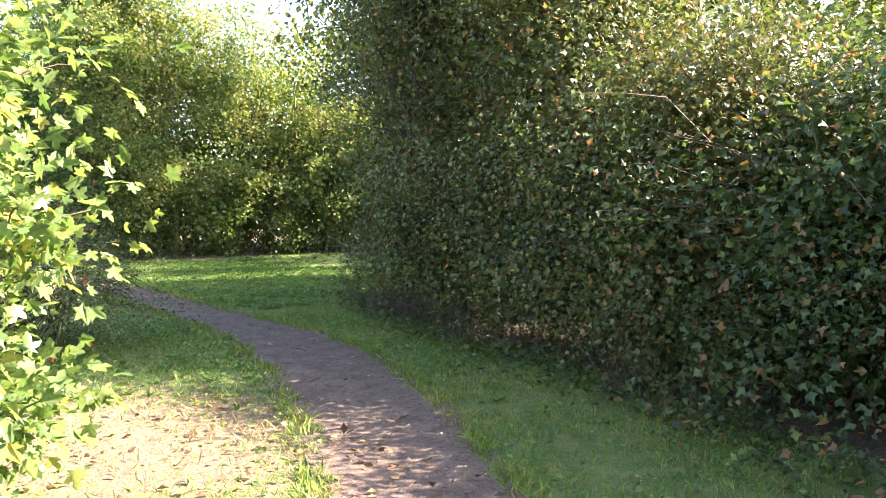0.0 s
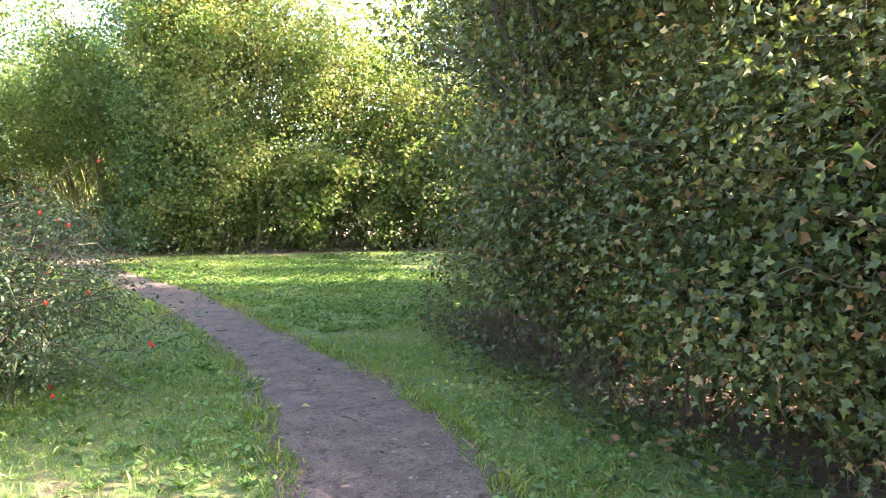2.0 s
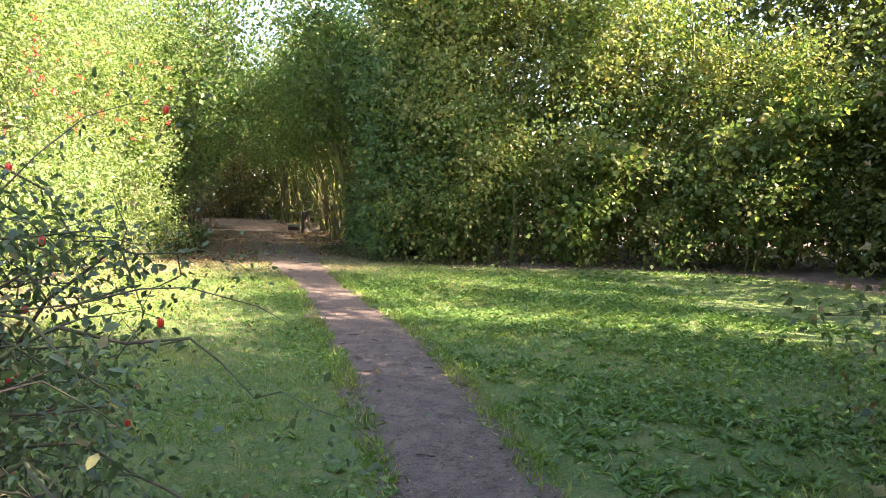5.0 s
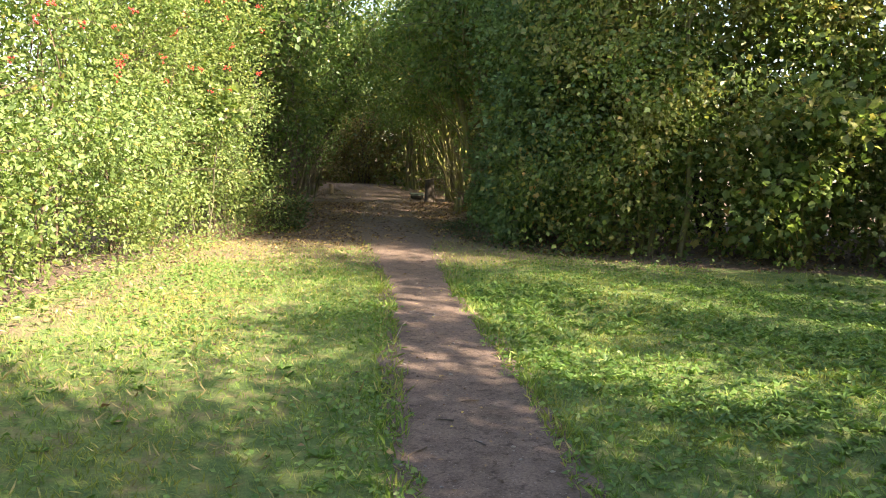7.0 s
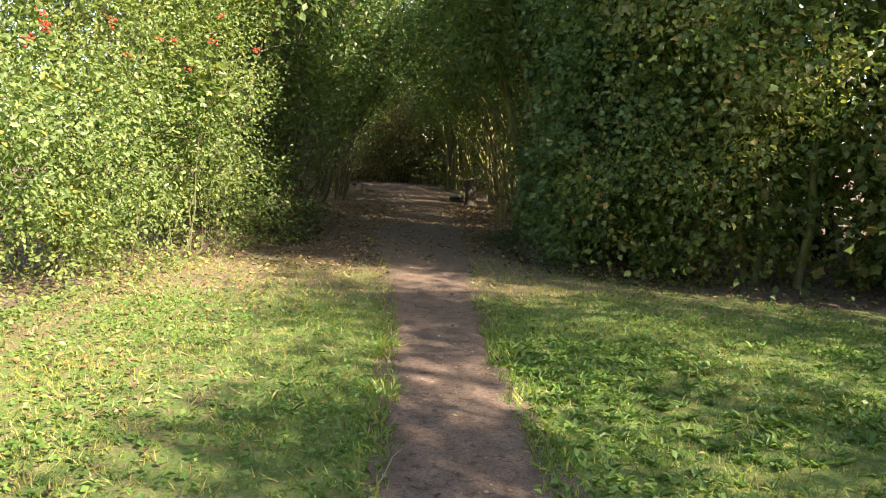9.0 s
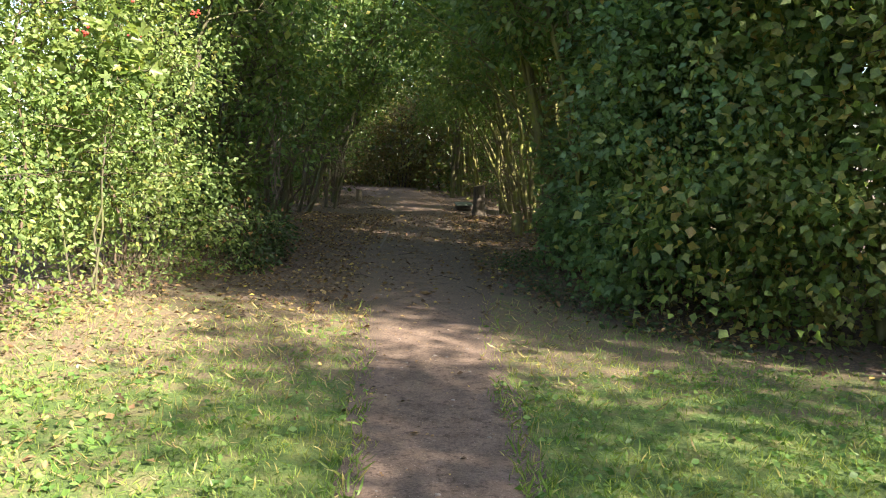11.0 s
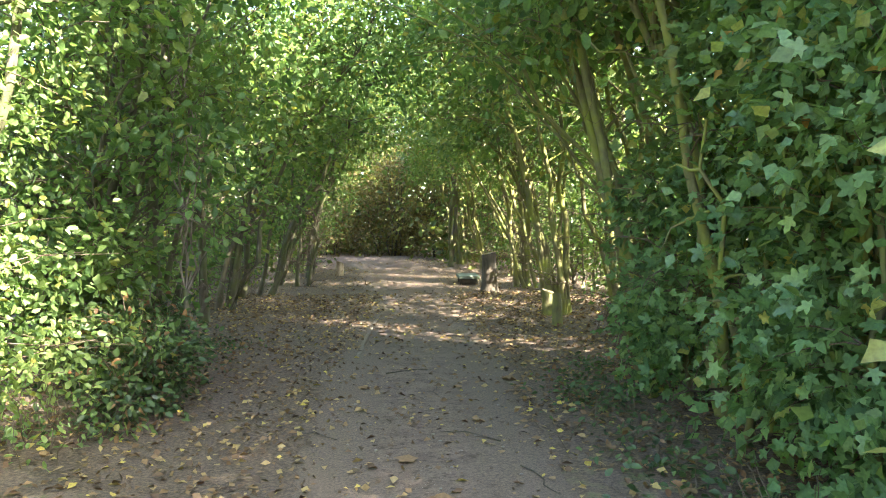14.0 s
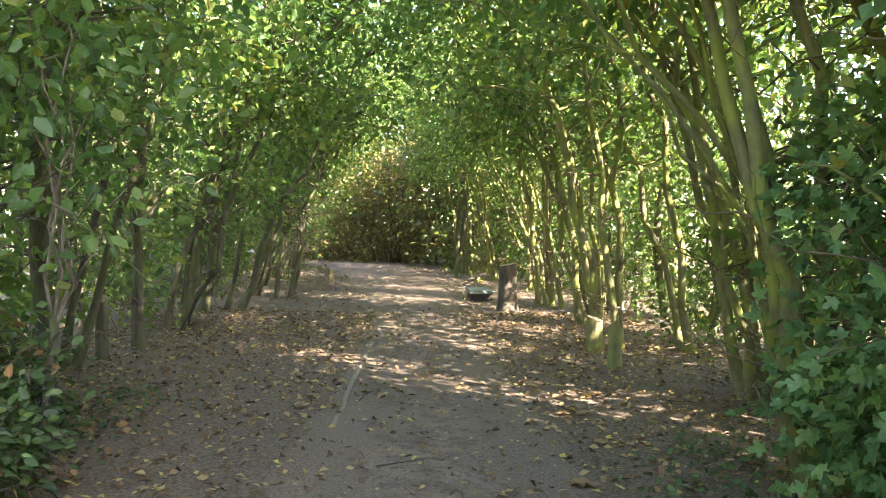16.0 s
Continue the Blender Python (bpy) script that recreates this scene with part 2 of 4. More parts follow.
# ---- mesh tools ----
def mesh_of(name, verts, faces):
    """Mesh from an array of points and a list of (array of faces with n corners)."""
    me = bpy.data.meshes.new(name)
    verts = np.asarray(verts, dtype=np.float32)
    faces = [np.asarray(f, dtype=np.int32) for f in faces if len(f)]
    loops = np.concatenate([f.ravel() for f in faces])
    sizes = np.concatenate([np.full(len(f), f.shape[1], dtype=np.int32) for f in faces])
    starts = np.concatenate([[0], np.cumsum(sizes)[:-1]]).astype(np.int32)
    me.vertices.add(len(verts))
    me.vertices.foreach_set("co", verts.ravel())
    me.loops.add(len(loops))
    me.loops.foreach_set("vertex_index", loops)
    me.polygons.add(len(sizes))
    me.polygons.foreach_set("loop_start", starts)
    me.update(calc_edges=True)
    me.validate()
    return me


def part(name, me, mat, parent=None, label="", smooth=False, kind=""):
    me.materials.append(mat)
    if smooth:
        me.polygons.foreach_set("use_smooth", np.ones(len(me.polygons), dtype=bool))
    ob = new(name, me)
    if parent:
        ob.parent = parent
    return tagged(ob, label=label, kind=kind)


# leaf outlines: points along the blade and faces on either side of the midrib
LEAF_PLAIN = (np.array([(0, 0, 0), (0.30, 0.27, 0.07), (0.72, 0.22, 0.05), (1, 0, -0.05), (0.72, -0.22, 0.05), (0.30, -0.27, 0.07)]), [(0, 1, 2, 3), (0, 3, 4, 5)])
LEAF_SMALL = (np.array([(0, 0, 0), (0.5, 0.34, 0.09), (1, 0, -0.04), (0.5, -0.34, 0.09)]), [(0, 1, 2), (0, 2, 3)])
LEAF_LOBED = (np.array([(0, 0, 0), (-0.08, 0.30, 0.02), (0.20, 0.33, 0.06), (0.50, 0.54, 0.0), (0.62, 0.27, 0.06), (1, 0, -0.10),
                        (0.62, -0.27, 0.06), (0.50, -0.54, 0.0), (0.20, -0.33, 0.06), (-0.08, -0.30, 0.02)]), [(0, 1, 2, 3, 4, 5), (0, 5, 6, 7, 8, 9)])
LEAF_FIVE = (np.array([(0, 0, 0), (-0.12, 0.34, 0.0), (0.13, 0.22, 0.05), (0.22, 0.42, 0.03), (0.46, 0.58, -0.05), (0.50, 0.38, 0.02), (0.48, 0.18, 0.05), (0.76, 0.20, 0.02), (1.0, 0, -0.12),
                       (0.76, -0.20, 0.02), (0.48, -0.18, 0.05), (0.50, -0.38, 0.02), (0.46, -0.58, -0.05), (0.22, -0.42, 0.03), (0.13, -0.22, 0.05), (-0.12, -0.34, 0.0)]),
             [(0, 1, 2, 3, 4, 5, 6, 7, 8), (0, 8, 9, 10, 11, 12, 13, 14, 15)])
LEAF_TRI = (np.array([(0, 0, 0), (0.36, 0.41, 0.06), (0.58, 0.24, 0.04), (1, 0, -0.06), (0.58, -0.24, 0.04), (0.36, -0.41, 0.06)]), [(0, 1, 2, 3), (0, 3, 4, 5)])
LEAF_NOTCHED = (np.array([(0, 0, 0), (0.34, 0.44, 0.06), (0.50, 0.17, 0.04), (1, 0, -0.06), (0.50, -0.17, 0.04), (0.34, -0.44, 0.06)]), [(0, 1, 2, 3), (0, 3, 4, 5)])
BLADE = (np.array([(0, -0.05, 0), (0, 0.05, 0), (0.55, 0.035, 0.10), (1, 0, 0.32)]), [(0, 1, 2), (0, 2, 3)])


def leaf_mesh(name, rng, pos, axis, normal, size, shape):
    """One mesh of many leaves: place, direction of the blade, face normal and length of each."""
    n = len(pos)
    axis = axis / np.maximum(1e-6, np.linalg.norm(axis, axis=1))[:, None]
    side = np.cross(normal, axis)
    side /= np.maximum(1e-6, np.linalg.norm(side, axis=1))[:, None]
    up = np.cross(axis, side)
    t, fs = shape
    curl = rng.uniform(0.3, 2.2, (n, 1, 1))
    v = (axis[:, None] * t[None, :, 0:1] + side[:, None] * t[None, :, 1:2] + up[:, None] * t[None, :, 2:3] * curl) * size[:, None, None] + pos[:, None]
    k = len(t)
    base = (np.arange(n) * k)[:, None]
    groups = {}
    for f in fs:
        groups.setdefault(len(f), []).append(base + np.array(f)[None])
    return mesh_of(name, v.reshape(-1, 3), [np.concatenate(g) for g in groups.values()])


def leaves_round(name, rng, centres, per, sigma, size, shape, lift=0.6, droop=0.25, outward=None):
    """Sprays of leaves round the given points."""
    n = len(centres) * per
    c = np.repeat(centres, per, axis=0)
    d = rng.normal(0, 1, (n, 3))
    pos = c + d * sigma * np.array((1, 1, 0.75))
    pos[:, 2] = np.maximum(pos[:, 2], 0.03)
    axis = d * 0.8 + rng.normal(0, 0.6, (n, 3))
    axis[:, 2] -= droop
    normal = rng.normal(0, 0.55, (n, 3))
    normal[:, 2] += lift
    if outward is not None:
        o = np.repeat(outward, per, axis=0)
        normal += o * 0.55
        axis += o * 0.35
    s = size * rng.uniform(0.55, 1.25, n)
    return leaf_mesh(name, rng, pos, axis, normal, s, shape)


def tubes(name, paths, k=6):
    """One mesh of tapered tubes: each path is (points, radii)."""
    vs, fs, at = [], [], 0
    ring = np.linspace(0, 2 * np.pi, k, endpoint=False)
    for pts, rad in paths:
        pts, rad = np.asarray(pts, float), np.asarray(rad, float)
        tan = np.gradient(pts, axis=0)
        tan /= np.maximum(1e-6, np.linalg.norm(tan, axis=1))[:, None]
        ref = np.where(np.abs(tan[:, 2:3]) > 0.9, np.array((1.0, 0, 0)), np.array((0, 0, 1.0)))
        a = np.cross(tan, ref)
        a /= np.maximum(1e-6, np.linalg.norm(a, axis=1))[:, None]
        b = np.cross(tan, a)
        v = pts[:, None] + (a[:, None] * np.cos(ring)[None, :, None] + b[:, None] * np.sin(ring)[None, :, None]) * rad[:, None, None]
        n = len(pts)
        vs.append(v.reshape(-1, 3))
        i = np.arange(n - 1)[:, None] * k
        j = np.arange(k)[None]
        jn = (j + 1) % k
        fs.append(at + np.stack([i + j, i + jn, i + k + jn, i + k + j], axis=-1).reshape(-1, 4))
        at += n * k
    return mesh_of(name, np.concatenate(vs), [np.concatenate(fs)])


def bend(rng, a, b, n=6, sag=0.0, wob=0.05):
    """A slightly crooked line from a to b; sag > 0 makes it arch upwards first."""
    a, b = np.asarray(a, float), np.asarray(b, float)
    t = np.linspace(0, 1, n)[:, None]
    p = a + (b - a) * t
    ln = np.linalg.norm(b - a)
    p[:, 2] += sag * ln * np.sin(t[:, 0] * np.pi)
    p[1:-1] += rng.normal(0, wob * ln / n, (n - 2, 3))
    return p


# ---- the plan ----
EDGE_L_LINE = [(-30, -20), (-14, -6.5), (-10.55, -3.55), (-8.84, -2.48), (-7.63, -1.80), (-6.26, -1.28), (-5.36, -1.03), (-4.4, -0.77), (-3.4, -0.58), (-2.0, -0.39), (0, -0.27), (3, -0.21), (5.3, -0.18),
               (7.3, -0.22), (9.5, -0.32), (11.8, -0.52), (14.0, -0.60), (17.7, -0.42), (21.0, -0.40), (26.0, -0.90), (30.0, -1.40), (36.0, -3.0), (39.0, -6.0)]
EDGE_R_LINE = [(-30, -18), (-14, -5.2), (-10.4, -2.45), (-9.54, -1.82), (-8.78, -1.39), (-7.8, -0.88), (-6.2, -0.22), (-4.9, 0.06), (-3.6, 0.18), (-1.8, 0.36), (0.5, 0.55), (2.0, 0.62), (3.8, 0.60), (5.3, 0.57),
               (7.3, 0.62), (8.8, 0.68), (10.6, 0.77), (13.5, 0.88), (17.5, 0.92), (21.0, 0.86), (26.0, 0.80), (30.0, 0.70), (36.0, 0.0), (39.0, -2.5)]


def edge_l(y):
    return np.interp(y, *zip(*EDGE_L_LINE))


def edge_r(y):
    return np.interp(y, *zip(*EDGE_R_LINE))


def wave(x, y):
    """The slight unevenness of the ground."""
    return 0.012 * np.sin(x * 1.7 + 0.6 * y) + 0.010 * np.sin(y * 1.3 - 0.8 * x + 1.0)


HEDGE_A = [(-4.0, -16.0), (-1.2, -12.2), (-0.61, -10.5), (-0.12, -9.1), (0.25, -8.0), (0.72, -6.4), (1.06, -5.1), (1.40, -4.2), (1.9, -3.1)]
HEDGE_B = [(-3.9, -0.5), (-3.55, 2.5), (-3.4, 4.7), (-3.3, 6.6), (-3.1, 8.5), (-2.85, 10.2), (-2.5, 11.4), (-2.0, 12.1), (-1.8, 13.2), (-1.9, 14.2)]
BANK_C = [(1.40, 13.4), (1.50, 11.5), (1.65, 10.0), (2.2, 9.2), (3.0, 8.4), (3.9, 7.7), (5.2, 7.2), (6.4, 6.7), (7.1, 5.7), (7.9, 4.4)]


def line_x(line, y):
    p = sorted((b, a) for a, b in line)
    return np.interp(y, [q[0] for q in p], [q[1] for q in p])


def smooth(v, lo, hi):
    t = np.clip((v - lo) / (hi - lo), 0, 1)
    return t * t * (3 - 2 * t)


def litter_at(x, y):
    """1 where the soil is bare and strewn with leaves: in the wood and under the hedges."""
    tunnel = smooth(y - 11.2 - 0.5 * np.sin(x * 2.1), -2.4, 1.0)
    a = smooth(x - line_x(HEDGE_A, y), 0.0, 0.5) * smooth(-2.6 - y, -0.3, 0.4)
    b = smooth(line_x(HEDGE_B, y) - 0.35 - x, -0.3, 0.2) * smooth(y + 2.0, -0.5, 0.5)
    cx = np.array([p[0] for p in BANK_C[1:]])
    cy = np.array([p[1] for p in BANK_C[1:]])
    c = smooth(y - np.interp(x, cx, cy), -0.5, 0.3) * (x > 1.3)
    d = smooth(x - 7.6, -0.4, 0.4)
    return np.maximum.reduce([tunnel, a, b, c, d])


def dry_at(x, y):
    """1 where the turf is thin and dry."""
    p = np.exp(-(((x + 2.65) / 1.15) ** 2 + ((y + 7.3) / 1.6) ** 2)) * 1.05
    q = np.exp(-((x - line_x(HEDGE_B, y) - 0.25) / 0.45) ** 2) * smooth(y - 1.0, -1, 1) * 0.62
    e = 0.45 * np.exp(-(np.minimum(np.abs(x - edge_l(y)), np.abs(x - edge_r(y))) / 0.12) ** 2)
    r = 0.55 * np.exp(-(((x - 3.2) / 2.0) ** 2 + ((y - 7.2) / 0.5) ** 2))
    w = 0.66 * smooth(y - 5.8, 0, 3.0)
    u = 0.36 * smooth(-0.2 - x, 0, 1) * smooth(y, -1, 2)
    return np.maximum.reduce([p, q, e, r, w, u])


def axis_steps(lo, hi, step, far):
    core = np.arange(lo, hi + step / 2, step)
    out = np.array([2.0, 6, 15, 40, 120, far])
    return np.concatenate([lo - out[::-1], core, hi + out])


def build_ground():
    xs, ys = axis_steps(-9, 9, 0.18, 700), axis_steps(-15, 42, 0.2, 700)
    X, Y = np.meshgrid(xs, ys)
    near = (np.abs(X) < 12) & (Y > -18) & (Y < 45)
    Z = np.where(near, wave(X, Y), 0)
    on_path = (X > edge_l(Y)) & (X < edge_r(Y)) & (Y < 39)
    Z = Z - 0.05 * on_path * smooth(np.minimum(X - edge_l(Y), edge_r(Y) - X), 0.12, 0.3)
    nx = len(xs)
    i = np.arange(len(ys) - 1)[:, None] * nx + np.arange(nx - 1)[None]
    f = np.stack([i, i + 1, i + 1 + nx, i + nx], axis=-1).reshape(-1, 4)
    me = mesh_of("ground", np.stack([X, Y, Z], axis=-1).reshape(-1, 3), [f])
    for key, fn in (("litter", litter_at), ("dry", dry_at)):
        at = me.attributes.new(key, "FLOAT", "POINT")
        at.data.foreach_set("value", np.asarray(fn(X, Y), dtype=np.float32).ravel())
    ob = part("ground", me, ground_material(), smooth=True)
    tagged(ob, "uneven turf and leaf-strewn woodland soil", "ground", kind="structure")
    # the trodden path, sunk a little at its middle
    rows = np.arange(-22, 39, 0.1)
    cols = np.linspace(0, 1, 15)
    ragged_l = 0.03 * np.sin(rows * 2.1) + 0.02 * np.sin(rows * 5.7 + 1) + np.random.uniform(-0.02, 0.02, len(rows))
    ragged_r = 0.03 * np.sin(rows * 1.7 + 2) + 0.02 * np.sin(rows * 6.1) + np.random.uniform(-0.02, 0.02, len(rows))
    L, R = edge_l(rows) - 0.06 + ragged_l, edge_r(rows) + 0.06 + ragged_r
    X = L[:, None] + (R - L)[:, None] * cols[None]
    Y = np.repeat(rows[:, None], len(cols), axis=1)
    Z = wave(X, Y) + 0.007 + np.random.uniform(-0.002, 0.003, X.shape)
    nx = len(cols)
    i = np.arange(len(rows) - 1)[:, None] * nx + np.arange(nx - 1)[None]
    f = np.stack([i, i + 1, i + 1 + nx, i + nx], axis=-1).reshape(-1, 4)
    me = mesh_of("path", np.stack([X, Y, Z], axis=-1).reshape(-1, 3), [f])
    at = me.attributes.new("rim", "FLOAT", "POINT")
    rim = 1 - np.minimum(X - L[:, None], R[:, None] - X) / (0.16 + 0.55 * smooth(Y - 8, 0, 3))
    at.data.foreach_set("value", np.clip(rim, 0, 1).astype(np.float32).ravel())
    p = part("path", me, path_material(), smooth=True)
    tagged(p, "narrow trodden earth footpath, greyish brown", "path", kind="structure")


build_ground()


# ---- shrubs and trees ----
def thing(name, x, y, label, category, group=""):
    ob = new(name)
    ob.location = (x, y, 0)
    return tagged(ob, label, category, group)


def crown_points(rng, n, rx, ry, z0, z1, face=None, shell=0.28, lump=0.22, loose_share=0.28):
    """Points in an uneven crown, gathered into boughs with gaps between, most of them in the outer shell, with their
    outward directions. face: the open side."""
    ph = rng.uniform(0, 6.28, 8)

    def one(depth):
        while True:
            v = rng.normal(0, 1, 3)
            v /= np.linalg.norm(v)
            if face is None or v[0] * face[0] + v[1] * face[1] > rng.uniform(-0.5, 0.15) or v[2] > rng.uniform(0.5, 1.0):
                break
        az = math.atan2(v[1], v[0])
        bump = 1 + lump * (0.5 * math.sin(3 * az + ph[0] + 2.0 * v[2]) + 0.5 * math.sin(5 * az + ph[1] - 3.1 * v[2]) + 0.45 * math.sin(7 * v[2] + ph[2] + 2 * az))
        r = depth * bump
        q = abs(v[2])
        w = (1 - q ** 3.0) ** 0.5
        ln = math.hypot(v[0], v[1]) + 1e-6
        return (rx * r * w * v[0] / ln, ry * r * w * v[1] / ln, (z0 + z1) / 2 + (z1 - z0) / 2 * math.copysign(q ** 0.75, v[2]) * min(r, 1.1), v[0], v[1], v[2])

    loose = [one(1 - shell * rng.random() ** 1.3) for _ in range(int(n * loose_share))]
    boughs = np.array([one(rng.uniform(0.80, 1.18)) for _ in range(max(6, n // 15))])
    pick = boughs[rng.integers(0, len(boughs), n - len(loose))].copy()
    wide = min(rx, ry) * 0.17
    pick[:, :3] += rng.normal(0, wide, (len(pick), 3)) - pick[:, 3:] * np.abs(rng.normal(0, wide * 0.8, (len(pick), 1)))
    out = np.concatenate([np.array(loose), pick])
    out = out[out[:, 2] > 0.06]
    return out[:, :3], out[:, 3:]


def shrub(name, x, y, rx, ry, z1, label, category, leaf, size, shape, clusters, per, sigma, rng, z0=0.1, face=None, bark=None, stems=7,
          inner=900, inner_size=0.16, group="", twigs=60, stem_r=0.03, lump=0.22, loose_share=0.28):
    """A dense many-stemmed shrub: stems and twigs, an outer crown of leaf sprays and darker leaves within."""
    ob = thing(name, x, y, label, category, group)
    pts, out = crown_points(rng, clusters, rx, ry, z0, z1, face, lump=lump, loose_share=loose_share)
    if 9.5 < y < 20:
        # growth is trodden and cut back from the path
        clear = (np.abs(pts[:, 0] + x - 0.2) > 1.6) | (pts[:, 2] > 3.0)
        pts, out = pts[clear], out[clear]
    crown = leaves_round("crown", rng, pts, per, sigma, size, shape, outward=out)
    part("crown", crown, leaf, ob, kind="stuff")
    ins = rng.normal(0, 1, (inner, 3))
    ins /= np.maximum(1e-6, np.linalg.norm(ins, axis=1))[:, None]
    ins *= (rng.random(inner) ** 0.45)[:, None] * np.array((rx * 0.72, ry * 0.72, (z1 - z0) * 0.46))
    ins[:, 2] += (z0 + z1) / 2
    ins = ins[ins[:, 2] > 0.1]
    part("inner_foliage", leaves_round("inner_leaves", rng, ins, 2, 0.12, inner_size, LEAF_SMALL), leaf, ob, kind="stuff")
    bark = bark or BARK_DARK
    sides = []
    for s in range(stems):
        a = rng.uniform(0, 6.28)
        foot = np.array((math.cos(a) * rx * 0.3, math.sin(a) * ry * 0.3, -0.03))
        tip = np.array((math.cos(a) * rx * rng.uniform(0.2, 0.8), math.sin(a) * ry * rng.uniform(0.2, 0.8), z1 * rng.uniform(0.6, 0.92)))
        p = bend(rng, foot, tip, 8, 0.0, 0.18)
        side = []
        for j in (2, 3, 4, 5, 6):
            e = p[j] + np.clip(rng.normal(0, 1, 3), -1.3, 1.3) * np.array((min(rx, 1), min(ry, 1), 0.5)) * 0.45
            e[2] = max(e[2], 0.1)
            side.append((bend(rng, p[j], e, 4, 0.1, 0.2), np.linspace(stem_r * 0.45, 0.003, 4)))
        part("stem", tubes("stem", [(p, np.linspace(stem_r, stem_r * 0.3, 8))], 6), bark, ob, smooth=True)
        sides += side
    part("branchwork", tubes("branches", sides, 4), bark, ob, kind="stuff")
    if twigs:
        pick = rng.integers(0, len(pts), twigs)
        tw = []
        for i in pick:
            a = pts[i] * np.array((0.6, 0.6, 0.92))
            b = pts[i] * np.array((1.0, 1.0, 1.0)) + out[i] * 0.12 + rng.normal(0, 0.06, 3)
            b[2] = max(b[2], 0.02)
            tw.append((bend(rng, a, b, 4, 0.05, 0.2), np.linspace(0.006, 0.002, 4)))
        part("twig_mass", tubes("twigs", tw, 3), TWIG, ob, kind="stuff")
    return ob


def tree(name, x, y, h, label, category, rng, stems=1, lean=(0, 0), spread=0.5, r=0.06, leaf=None, size=0.08, shape=LEAF_PLAIN, per=12, sigma=0.16,
         bark=None, bare=1.2, branches=14, reach=1.5, sub=3, group="", dead=0):
    """Stems that lean and part, branches, side twigs and a crown of leaf sprays along them."""
    ob = thing(name, x, y, label, category, group)
    bark = bark or BARK_GREY
    anchors, all_fine = [], []
    for s in range(stems):
        a = rng.uniform(0, 6.28) if stems > 1 else rng.uniform(0, 6.28)
        foot = np.array((math.cos(a) * 0.12 * (stems > 1), math.sin(a) * 0.12 * (stems > 1), -0.05))
        top = foot + np.array((lean[0] + math.cos(a) * spread * rng.uniform(0.4, 1), lean[1] + math.sin(a) * spread * rng.uniform(0.4, 1), h * rng.uniform(0.85, 1.05)))
        p = bend(rng, foot, top, 12, 0.0, 0.14)
        p[:, :2] = foot[:2] + (p[:, :2] - foot[:2]) * np.linspace(0.55, 1, 12)[:, None]
        rad = r * rng.uniform(0.75, 1.1) * (1 - 0.8 * np.linspace(0, 1, 12))
        rad[0] *= 1.35
        limbs, fine = [(p, rad)], []
        for b in range(branches):
            k = rng.uniform(bare / h, 0.98)
            i = min(int(k * 11), 10)
            at = p[i] + (p[i + 1] - p[i]) * (k * 11 - i)
            az = rng.uniform(0, 6.28)
            ln = reach * rng.uniform(0.5, 1.1) * (1.15 - 0.6 * k)
            e = at + np.array((math.cos(az) * ln, math.sin(az) * ln, ln * rng.uniform(0.05, 0.9)))
            if y > 8 and abs(e[0] + x - 0.2) < 1.5 and e[2] < 2.7:
                continue
            q = bend(rng, at, e, 6, 0.08, 0.2)
            limbs.append((q, np.linspace(max(0.006, r * 0.32), 0.004, 6)))
            anchors.append(q[3:])
            for c in range(sub):
                j = rng.integers(2, 6)
                e2 = q[j] + np.clip(rng.normal(0, 1, 3), -1.3, 1.3) * ln * 0.30
                if y > 8 and abs(e2[0] + x - 0.2) < 1.4 and e2[2] < 2.5:
                    continue
                w = bend(rng, q[j], e2, 4, 0.1, 0.3)
                fine.append((w, np.linspace(0.006, 0.002, 4)))
                anchors.append(w[1:])
        trunk = part("stem" if stems > 1 else "trunk", tubes("stem", limbs[:1], 8), bark, ob, smooth=True)
        for limb in limbs[1:]:
            part("branch", tubes("branch", [limb], 5), bark, trunk)
        for b in range(dead):
            k = rng.uniform(0.4, 2.4) / h
            i = min(int(k * 11), 10)
            az, ln = rng.uniform(0, 6.28), rng.uniform(0.3, 0.95)
            e = p[i] + np.array((math.cos(az) * ln, math.sin(az) * ln, rng.uniform(-0.05, 0.5) * ln))
            if abs(e[0] + x - 0.2) < 1.25:
                continue
            w = bend(rng, p[i], e, 6, 0.05, 0.25)
            fine.append((w, np.linspace(0.009, 0.002, 6)))
            for c in range(3):
                j = rng.integers(2, 6)
                fine.append((bend(rng, w[j], w[j] + rng.normal(0, 0.16, 3), 4, 0.05, 0.25), np.linspace(0.004, 0.0015, 4)))
        all_fine += fine
    if all_fine:
        part("twig_mass", tubes("twigs", all_fine, 3), TWIG, ob, kind="stuff")
    pts = np.concatenate(anchors)
    pts = pts[pts[:, 2] > bare * 0.8]
    if y > 8:
        pts = pts[(np.abs(pts[:, 0] + x - 0.2) > 1.55) | (pts[:, 2] > 2.75)]
    if leaf and per:
        part("crown", leaves_round("crown", rng, pts, per, sigma, size, shape), leaf, ob, kind="stuff")
    return ob


def unit(x, y):
    n = math.hypot(x, y)
    return (x / n, y / n)


